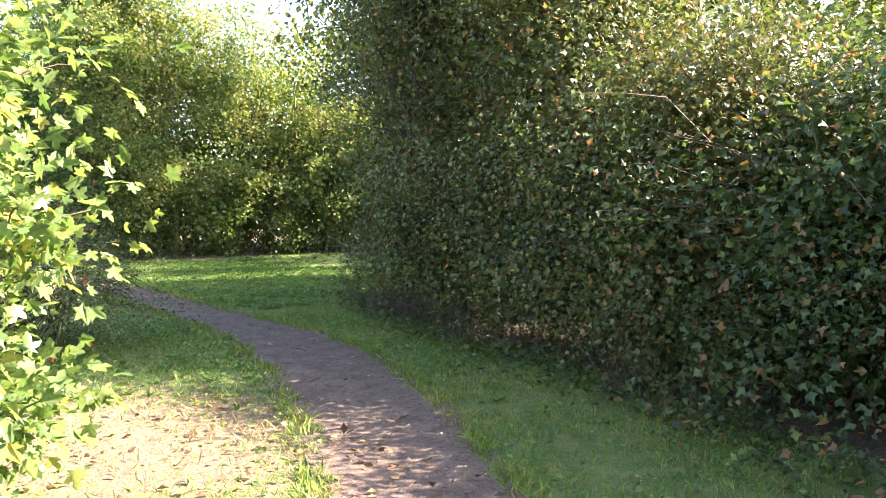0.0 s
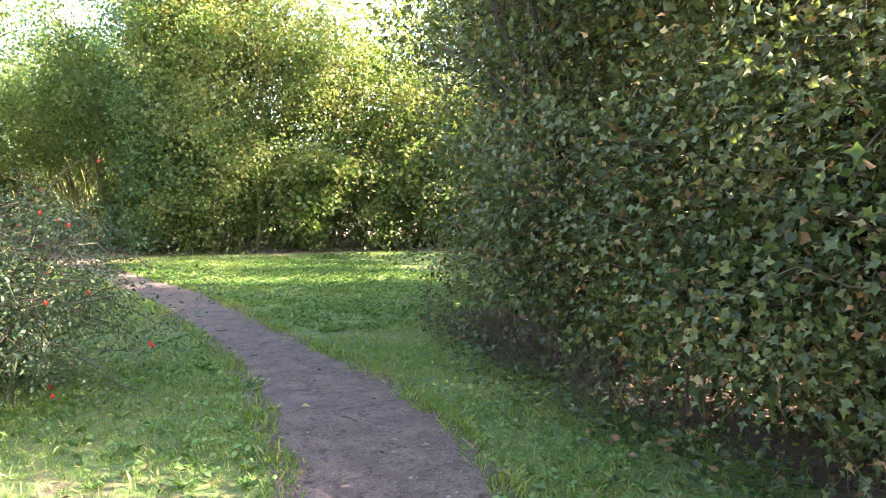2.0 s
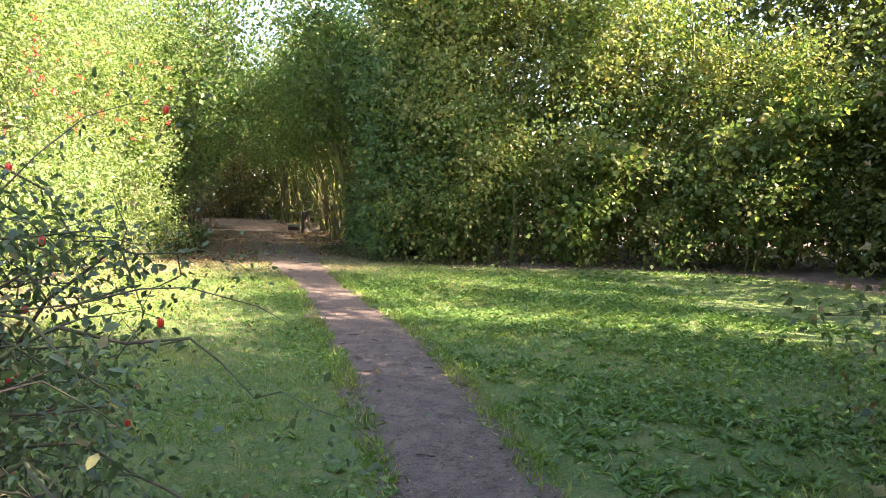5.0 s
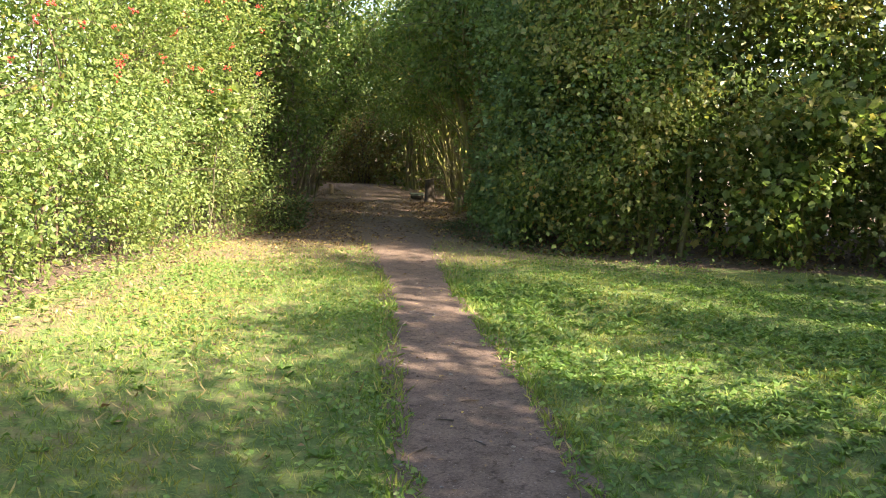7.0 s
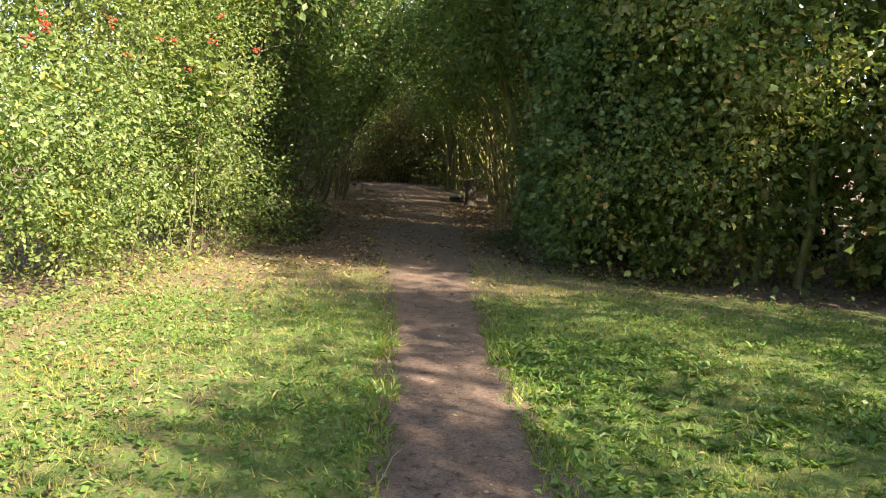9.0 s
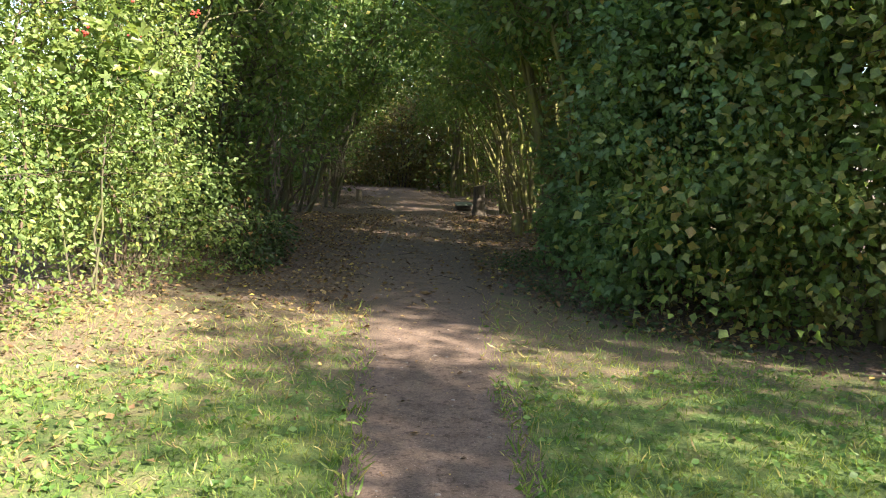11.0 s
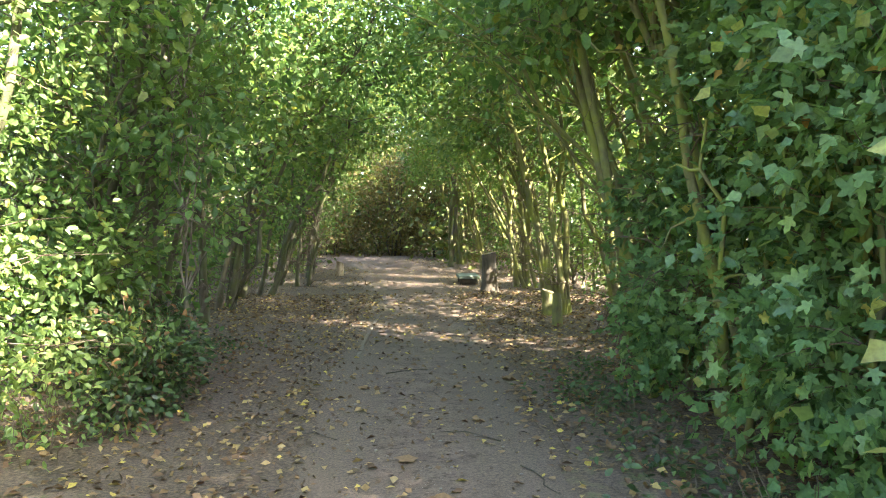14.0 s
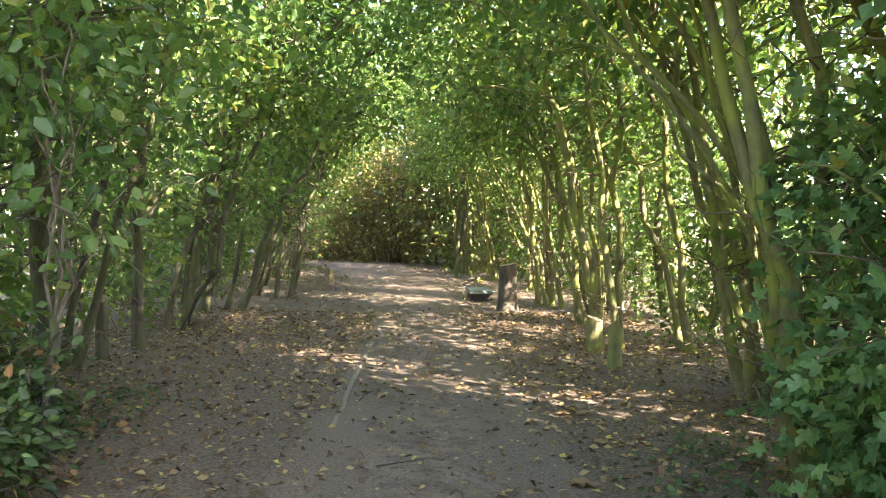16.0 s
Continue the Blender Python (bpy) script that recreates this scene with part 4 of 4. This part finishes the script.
def stump(name, x, y, r, h, label, mat, rng, category="stump", flare=1.35):
    """A cut trunk with a flared, ridged foot and a pale sawn top."""
    ob = thing(name, x, y, label, category)
    n, rows = 18, 8
    ph = rng.uniform(0, 6.28, 3)
    vs = []
    for i in range(rows):
        z = -0.05 + (h + 0.05) * i / (rows - 1)
        for j in range(n):
            a = 2 * np.pi * j / n
            f = 1 + (flare - 1) * (1 - i / (rows - 1)) ** 3
            q = r * f * (1 + 0.09 * math.sin(3 * a + ph[0]) + 0.06 * math.sin(7 * a + ph[1] + z * 4) + rng.uniform(-0.03, 0.03))
            vs.append((math.cos(a) * q, math.sin(a) * q, z + (0.03 * math.sin(a + ph[2]) if i == rows - 1 else 0)))
    fs = [(i * n + j, i * n + (j + 1) % n, (i + 1) * n + (j + 1) % n, (i + 1) * n + j) for i in range(rows - 1) for j in range(n)]
    part("bark", mesh_of("bark", vs, [fs]), mat, ob, smooth=True)
    top = [vs[(rows - 1) * n + j] for j in range(n)]
    c = np.mean(top, axis=0)
    tv = [tuple(c + np.array((0, 0, -0.008)))] + [tuple(c + (np.array(p) - c) * 0.99) for p in top]
    part("cut_top", mesh_of("cut_top", tv, [[(0, 1 + j, 1 + (j + 1) % n) for j in range(n)]]), WOOD_CUT, ob)
    return ob


trng = np.random.default_rng(31)
boards("path_edging", "weathered half-buried timber edging along the path", [(-0.44, 14.8), (-0.42, 16.4), (-0.36, 18.3), (-0.26, 20.8)], 0.04, 0.018, WOOD_GREY, trng)
boards("path_edging", "short rotten edging board at the path's edge", [(-1.16, -5.6), (-1.04, -5.2), (-0.94, -4.85)], 0.045, 0.012, WOOD_GREY, trng)
stump("tree_stump", 1.68, 22.4, 0.14, 0.74, "dark upright tree stump beside the path", BARK_DARK, trng)
stump("cut_pole", -2.88, 17.4, 0.055, 0.58, "sawn-off grey pole standing in the leaf litter", BARK_GREY, trng, flare=1.1)
stump("tree_stump", -1.64, 27.2, 0.09, 0.36, "small pale sunlit stump at the path's edge", WOOD_CUT, trng)
stump("tree_stump", 1.98, 17.0, 0.06, 0.42, "thin cut stump among the litter", BARK_MOSSY, trng)
stump("tree_stump", 2.08, 18.2, 0.085, 0.36, "mossy cut stump among the litter", BARK_MOSSY, trng)


def low_bench():
    ob = thing("log_bench", 1.42, 24.3, "low greenish board lying on two short logs", "bench")
    bm = bmesh.new()
    bmesh.ops.create_cube(bm, size=1)
    bmesh.ops.scale(bm, vec=(0.46, 1.0, 0.06), verts=bm.verts)
    bmesh.ops.bevel(bm, geom=list(bm.edges), offset=0.012, segments=2, affect="EDGES")
    bmesh.ops.translate(bm, vec=(0, 0, 0.165), verts=bm.verts)
    me = bpy.data.meshes.new("seat")
    bm.to_mesh(me)
    bm.free()
    part("seat", me, SLAB_GREEN, ob)
    for yy in (-0.3, 0.3):
        part("log", tubes("log", [([(-0.2, yy, 0.066), (-0.199, yy, 0.066), (0, yy, 0.066), (0.199, yy, 0.066), (0.2, yy, 0.066)], (0.0, 0.068, 0.071, 0.068, 0.0))], 12), BARK_DARK, ob, smooth=True)


low_bench()


def guarded_sapling():
    g = np.random.default_rng(8)
    ob = thing("young_tree", -1.97, 14.2, "thin forked young tree in a grey mesh guard with a stake", "sapling")
    trunk = part("trunk", tubes("trunk", [(bend(g, (0, 0, -0.03), (0.03, 0.02, 0.78), 6, 0, 0.1), np.linspace(0.032, 0.024, 6))], 8), BARK_GREY, ob, smooth=True)
    fine = []
    for i, (dx, dy, h) in enumerate([(-0.10, 0.05, 3.2), (0.02, -0.06, 3.0), (0.14, 0.04, 2.7), (0.40, 0.02, 1.5), (-0.03, 0.1, 3.4), (0.22, -0.1, 2.3)]):
        p = bend(g, (0.03, 0.02, 0.72), (0.03 + dx, dy, h), 8, 0, 0.25)
        part("branch", tubes("branch", [(p, np.linspace(0.012, 0.003, 8))], 5), WOOD_GREY, trunk)
        for j in range(7):
            k = g.integers(2, 8)
            fine.append((bend(g, p[k], p[k] + g.normal(0, 0.16, 3) + np.array((0, 0, 0.08)), 4, 0.1, 0.3), np.linspace(0.004, 0.0015, 4)))
    part("twig_mass", tubes("twigs", fine, 3), TWIG, ob, kind="stuff")
    part("foliage", leaves_round("leaves", g, np.array([f[0][-1] for f in fine]), 3, 0.07, 0.07, LEAF_PLAIN), LEAF_TUNNEL, ob, kind="stuff")
    # mesh guard: upright and hooped wires
    wires = []
    for j in range(14):
        a = 2 * np.pi * j / 14
        wires.append(([(0.055 * math.cos(a), 0.055 * math.sin(a), 0.0), (0.055 * math.cos(a), 0.055 * math.sin(a), 0.22), (0.055 * math.cos(a), 0.055 * math.sin(a), 0.44)], (0.0025,) * 3))
    for z in np.arange(0.01, 0.45, 0.035):
        wires.append(([(0.056 * math.cos(a), 0.056 * math.sin(a), z) for a in np.linspace(0, 2 * np.pi, 13)], (0.0022,) * 13))
    part("mesh_guard", tubes("mesh_guard", wires, 3), TUBE_GREY, ob)
    part("stake", tubes("stake", [([(-0.09, -0.03, -0.05), (-0.088, -0.03, 0.30), (-0.085, -0.03, 0.52), (-0.085, -0.03, 0.521)], (0.021, 0.020, 0.019, 0.0))], 4), WOOD_GREY, ob)


guarded_sapling()

for x, y, n, h in [(1.50, -4.15, 90, 0.5), (1.15, -5.3, 60, 0.5), (0.72, -6.5, 50, 0.5), (-0.02, -9.1, 60, 0.7), (-2.15, 12.3, 40, 0.5), (-2.7, 10.9, 50, 0.5), (1.38, 11.5, 22, 0.38), (1.55, 10.2, 30, 0.4)]:
    g = np.random.default_rng(int(n + 7))
    ob = thing("dead_stalks", x, y, "clump of dry brown stalks at the foot of the hedge", "dead stalks", "dry stalks under the hedge")
    st = []
    for i in range(n):
        f = np.array((g.normal(0, 0.16), g.normal(0, 0.3), -0.01))
        st.append((bend(g, f, f + np.array((g.normal(0, 0.18), g.normal(0, 0.18), h * g.uniform(0.3, 1.1))), 5, 0, 0.25), np.linspace(0.004, 0.0015, 5)))
    part("stalk_mass", tubes("stalks", st, 3), TWIG, ob, kind="stuff")

# a pale stalk in the turf at the path's edge
stalk = thing("dead_stalk", -0.20, 3.3, "pale dry stalk leaning out of the turf", "stalk")
part("stem", tubes("stem", [(bend(rng, (0, 0, -0.01), (0.12, 0.03, 0.17), 5, 0.05, 0.1), np.linspace(0.004, 0.002, 5))], 4), BARK_PALE, stalk)


# ---- turf, weeds, fallen leaves ----
def scatter(g, n, x0, x1, y0, y1, keep):
    x, y = g.uniform(x0, x1, n), g.uniform(y0, y1, n)
    ok = g.random(n) < keep(x, y)
    x, y = x[ok], y[ok]
    return np.stack([x, y, wave(x, y)], axis=-1)


def off_path(x, y, gap):
    return ((x < edge_l(y) - gap) | (x > edge_r(y) + gap)).astype(float)


def turf_at(x, y):
    patch = 0.65 + 0.35 * np.sin(x * 3.1 + 1.3 * np.sin(y * 2.2)) * np.sin(y * 2.7 + x)
    return off_path(x, y, -0.02 - 0.10 * np.abs(np.sin(y * 7.3) * np.sin(y * 3.1 + x))) * (1 - litter_at(x, y)) * np.clip(1 - 0.95 * dry_at(x, y), 0.08, 1) * patch


def lay_turf():
    g = np.random.default_rng(41)
    p = np.concatenate([scatter(g, 150000, -4.5, 4.2, -10.8, 10.5, turf_at), scatter(g, 70000, -3.2, 3.0, -1.5, 9.5, turf_at), scatter(g, 60000, -3.2, 1.6, -10.6, -3.0, turf_at), scatter(g, 24000, 3.0, 9.5, -3.0, 7.5, turf_at)])
    n = len(p)
    axis = g.normal(0, 0.55, (n, 3))
    axis[:, 2] = np.abs(axis[:, 2]) + 0.55
    nor = g.normal(0, 1, (n, 3))
    me = leaf_mesh("grass", g, p, axis, nor, g.uniform(0.022, 0.062, n), BLADE)
    tagged(part("grass", me, GRASS), "short mown grass with mixed green blades", "grass", kind="stuff")

    def weed(x, y):
        k = np.sin(x * 1.9 + 2) * np.sin(y * 1.6 + 0.7 * x) + 0.35
        return np.clip(k, 0.04, 1) * turf_at(x, y)
    p = np.concatenate([scatter(g, 60000, -4.2, 4.5, -10.5, 9.5, weed), scatter(g, 14000, 0.5, 4, -0.5, 6, weed), scatter(g, 90000, -4, 4, -10.6, 8, lambda x, y: turf_at(x, y) * np.clip(0.45 + 0.4 * np.sin(x * 1.1 + y * 0.7) + 0.3 * np.sin(y * 1.9 - x), 0.05, 1))])
    p[:, 2] += g.uniform(0.01, 0.045, len(p))
    n = len(p)
    axis = g.normal(0, 1, (n, 3)) * np.array((1, 1, 0.35))
    nor = g.normal(0, 0.4, (n, 3)) + np.array((0, 0, 1))
    tagged(part("clover", leaf_mesh("clover", g, p, axis, nor, g.uniform(0.020, 0.056, n), LEAF_SMALL), CLOVER), "clover and small broad-leaved weeds in the turf", "weeds", kind="stuff")

    def dock(x, y):
        return turf_at(x, y) * np.clip(0.55 + 0.6 * np.sin(x * 1.2 + 4) * np.sin(y * 0.9) + 0.4 * np.sin(x * 2.7 + y * 2.1), 0.06, 1)
    c = np.concatenate([scatter(g, 6500, 0.6, 5.0, -3.0, 6.0, dock), scatter(g, 900, 3.0, 7.0, -1.0, 6.5, dock), scatter(g, 260, -3, -0.3, -4, 5, dock), scatter(g, 350, -2.8, 1.0, -9.5, -4, dock)])
    q = np.repeat(c, 7, axis=0)
    n = len(q)
    az = g.uniform(0, 6.28, n)
    axis = np.stack([np.cos(az), np.sin(az), g.uniform(0.15, 0.9, n)], axis=-1)
    nor = np.stack([-0.5 * np.cos(az), -0.5 * np.sin(az), np.ones(n)], axis=-1) + g.normal(0, 0.15, (n, 3))
    tagged(part("dandelion_leaves", leaf_mesh("dandelion_leaves", g, q, axis, nor, g.uniform(0.045, 0.095, n), (LEAF_PLAIN[0] * np.array((1, 0.5, 1)), LEAF_PLAIN[1])), CLOVER),
           "rosettes of long dandelion and dock leaves in the lawn", "weeds", kind="stuff")
    # straw on the dry ground
    p = scatter(g, 26000, -4.5, 1.5, -10.5, 10.5, lambda x, y: np.clip(dry_at(x, y) * 1.1, 0, 1) * off_path(x, y, -0.02))
    n = len(p)
    axis = g.normal(0, 1, (n, 3)) * np.array((1, 1, 0.25)) + np.array((0, 0, 0.2))
    tagged(part("dry_grass", leaf_mesh("dry_grass", g, p, axis, g.normal(0, 0.5, (n, 3)) + np.array((0, 0, 1)), g.uniform(0.03, 0.09, n), BLADE), STRAW), "dry yellowed grass and moss on thin soil", "dry grass", kind="stuff")


def lay_leaves():
    g = np.random.default_rng(43)

    def wood(x, y):
        path = 1 - off_path(x, y, 0.0)
        return litter_at(x, y) * np.where(path > 0.5, 0.28, 0.8)
    p = np.concatenate([scatter(g, 14000, -6, 6, 9.0, 36, wood), scatter(g, 22000, -3.5, 3.6, 9.0, 22, wood), scatter(g, 2500, -0.5, 2.6, -11.5, -3, wood), scatter(g, 2500, 1.4, 7.5, 5.5, 9.5, wood),
                        scatter(g, 900, -4.5, 4.5, -10.5, 10.5, lambda x, y: 0.35 + 0 * x), scatter(g, 1200, -3.2, -1.4, 4.0, 11.5, lambda x, y: 0.6 + 0 * x), scatter(g, 900, -4.2, -1.8, -9.5, -6, lambda x, y: 0.6 + 0 * x)])
    p[:, 2] += 0.012 + g.uniform(0, 0.02, len(p))
    n = len(p)
    axis = g.normal(0, 1, (n, 3)) * np.array((1, 1, 0.22))
    nor = g.normal(0, 0.35, (n, 3)) + np.array((0, 0, 1))
    tagged(part("fallen_leaves", leaf_mesh("fallen_leaves", g, p, axis, nor, g.uniform(0.025, 0.07, n), LEAF_SMALL), LEAF_FALLEN), "brown and yellow fallen leaves on the woodland floor", "leaf litter", kind="stuff")
    # a few broad maple leaves lying on the path
    for i in range(26):
        x, y = g.uniform(-0.9, 1.5), g.uniform(10.5, 17.5)
        me = leaf_mesh("maple_leaf", g, np.zeros((1, 3)), np.array([(math.cos(i * 2.4), math.sin(i * 2.4), 0.06)]), g.normal(0, 0.12, (1, 3)) + np.array((0, 0, 1)), np.array([g.uniform(0.08, 0.13)]), LEAF_LOBED)
        ob = part("maple_leaf", me, LEAF_FALLEN)
        ob.location = (x, y, float(wave(x, y)) + 0.022)
        tagged(ob, "yellowed maple leaf lying on the path", "leaf", "fallen maple leaves")
    for i in range(70):
        if i < 18:
            y = g.uniform(-9.8, 2)
            x = g.uniform(edge_l(y) + 0.1, edge_r(y) - 0.1)
        else:
            x, y = g.uniform(-3, 3), g.uniform(11, 24)
        a, ln = g.uniform(0, 6.28), g.uniform(0.06, 0.16) if i < 18 else g.uniform(0.1, 0.5)
        pts = bend(g, (0, 0, 0), (math.cos(a) * ln, math.sin(a) * ln, 0.0), 5, 0.03, 0.3)
        pts[:, 2] = np.abs(pts[:, 2]) * 0.4
        ob = part("stick", tubes("stick", [(pts, np.linspace(0.005, 0.003, 5))], 4), BARK_DARK if i % 2 else TWIG)
        ob.location = (x, y, float(wave(x, y)) + 0.014)
        tagged(ob, "short broken twig lying on the ground", "twig", "fallen twigs")


def lay_small_growth():
    g = np.random.default_rng(47)

    def tuft(x, y):
        d = np.minimum(np.abs(x - edge_l(y) + 0.03), np.abs(x - edge_r(y) - 0.03))
        return (d < 0.09) * (0.25 + 0.75 * (np.sin(y * 5.3 + x) * np.sin(y * 2.1) > 0)) * (1 - 0.8 * litter_at(x, y)) * (1 - 0.92 * smooth(y, 5.5, 8.0))
    p = scatter(g, 190000, -4, 1.4, -11, 11, tuft)
    n = len(p)
    axis = g.normal(0, 0.6, (n, 3))
    axis[:, 2] = np.abs(axis[:, 2]) + 0.5
    tagged(part("grass_tufts", leaf_mesh("grass_tufts", g, p, axis, g.normal(0, 1, (n, 3)), g.uniform(0.04, 0.10, n), BLADE), GRASS), "longer grass tufts along the path's edges", "grass", kind="stuff")

    def foot(line, x, y, reach):
        d = x - line_x(line, y)
        return np.exp(-(d / reach) ** 2)
    p = np.concatenate([scatter(g, 16000, -1.2, 2.2, -11.5, -3.2, lambda x, y: 0.8 * foot(HEDGE_A, x + 0.05, y, 0.28) * off_path(x, y, 0.02)),
                        scatter(g, 4000, 1.3, 7.5, 5.5, 9.2, lambda x, y: 0.6 * np.exp(-((y - np.interp(x, [1.5, 1.65, 2.2, 3.0, 3.9, 5.2, 6.4, 7.1], [11.5, 10.0, 9.2, 8.4, 7.7, 7.2, 6.7, 5.7])) / 0.3) ** 2))])
    p = np.concatenate([p, scatter(g, 9000, 0.9, 2.6, 7.6, 14.5, lambda x, y: 0.8 * np.exp(-((x - np.interp(y, [7.6, 9.2, 10.0, 11.5, 13.4, 14.5], [3.2, 2.1, 1.6, 1.45, 1.45, 1.9])) / 0.30) ** 2) * (0.35 + 0.65 * (np.sin(y * 3.1 + x * 4) > 0))),
                        scatter(g, 3000, -2.6, -1.2, 12.0, 16.0, lambda x, y: 0.7 * np.exp(-((x + 2.05) / 0.3) ** 2))])
    p[:, 2] += np.abs(g.normal(0, 0.07, len(p))) + 0.02
    n = len(p)
    tagged(part("ivy", leaf_mesh("ivy", g, p, g.normal(0, 1, (n, 3)) * np.array((1, 1, 0.4)), g.normal(0, 0.5, (n, 3)) + np.array((-0.2, 0, 1)), g.uniform(0.03, 0.07, n), LEAF_PLAIN), LEAF_BRAMBLE),
           "ivy and low weeds at the foot of the hedge", "weeds", kind="stuff")
    p = scatter(g, 9000, -3.8, -1.6, 1.0, 12.2, lambda x, y: 0.8 * foot(HEDGE_B, x - 0.05, y, 0.25))
    p[:, 2] += np.abs(g.normal(0, 0.12, len(p))) + 0.02
    n = len(p)
    tagged(part("nettles", leaf_mesh("nettles", g, p, g.normal(0, 1, (n, 3)) * np.array((1, 1, 0.5)), g.normal(0, 0.5, (n, 3)) + np.array((0.3, 0, 1)), g.uniform(0.03, 0.075, n), LEAF_PLAIN), LEAF_VIBURNUM),
           "bright low weeds and nettles at the foot of the hedge", "weeds", kind="stuff")
    # crumbs of leaf, bark and grit on the trodden earth
    p = scatter(g, 16000, -4, 1.2, -11.5, 14, lambda x, y: 0.75 * (1 - off_path(x, y, 0.03)) * (0.35 + 0.65 * np.minimum(1, 4 * np.abs((x - edge_l(y)) / (edge_r(y) - edge_l(y)) - 0.5) ** 2 + 0.15)))
    p[:, 2] += 0.012
    n = len(p)
    tagged(part("path_litter", leaf_mesh("path_litter", g, p, g.normal(0, 1, (n, 3)) * np.array((1, 1, 0.2)), g.normal(0, 0.3, (n, 3)) + np.array((0, 0, 1)), g.uniform(0.008, 0.03, n), LEAF_SMALL), LEAF_FALLEN),
           "crumbs of dry leaf and bark on the trodden path", "leaf litter", kind="stuff")
    bm = bmesh.new()
    bmesh.ops.create_icosphere(bm, subdivisions=1, radius=1.0)
    base = np.array([v.co[:] for v in bm.verts])
    tri = np.array([[v.index for v in f.verts] for f in bm.faces])
    bm.free()
    q = scatter(g, 2600, -4, 1.2, -11.5, 14, lambda x, y: 0.6 * (1 - off_path(x, y, 0.0)))
    sz = g.uniform(0.004, 0.013, len(q))[:, None, None] * np.array((1.2, 0.9, 0.6)) * g.uniform(0.8, 1.2, (len(q), 1, 3))
    v = base[None] * sz + (q + np.array((0, 0, 0.009)))[:, None]
    f = (tri[None] + (np.arange(len(q)) * len(base))[:, None, None]).reshape(-1, 3)
    tagged(part("grit", mesh_of("grit", v.reshape(-1, 3), [f]), plain("grit_stone", (0.24, 0.21, 0.18), 0.9)), "small grey stones pressed into the path", "grit", kind="stuff")


lay_turf()
lay_leaves()
lay_small_growth()
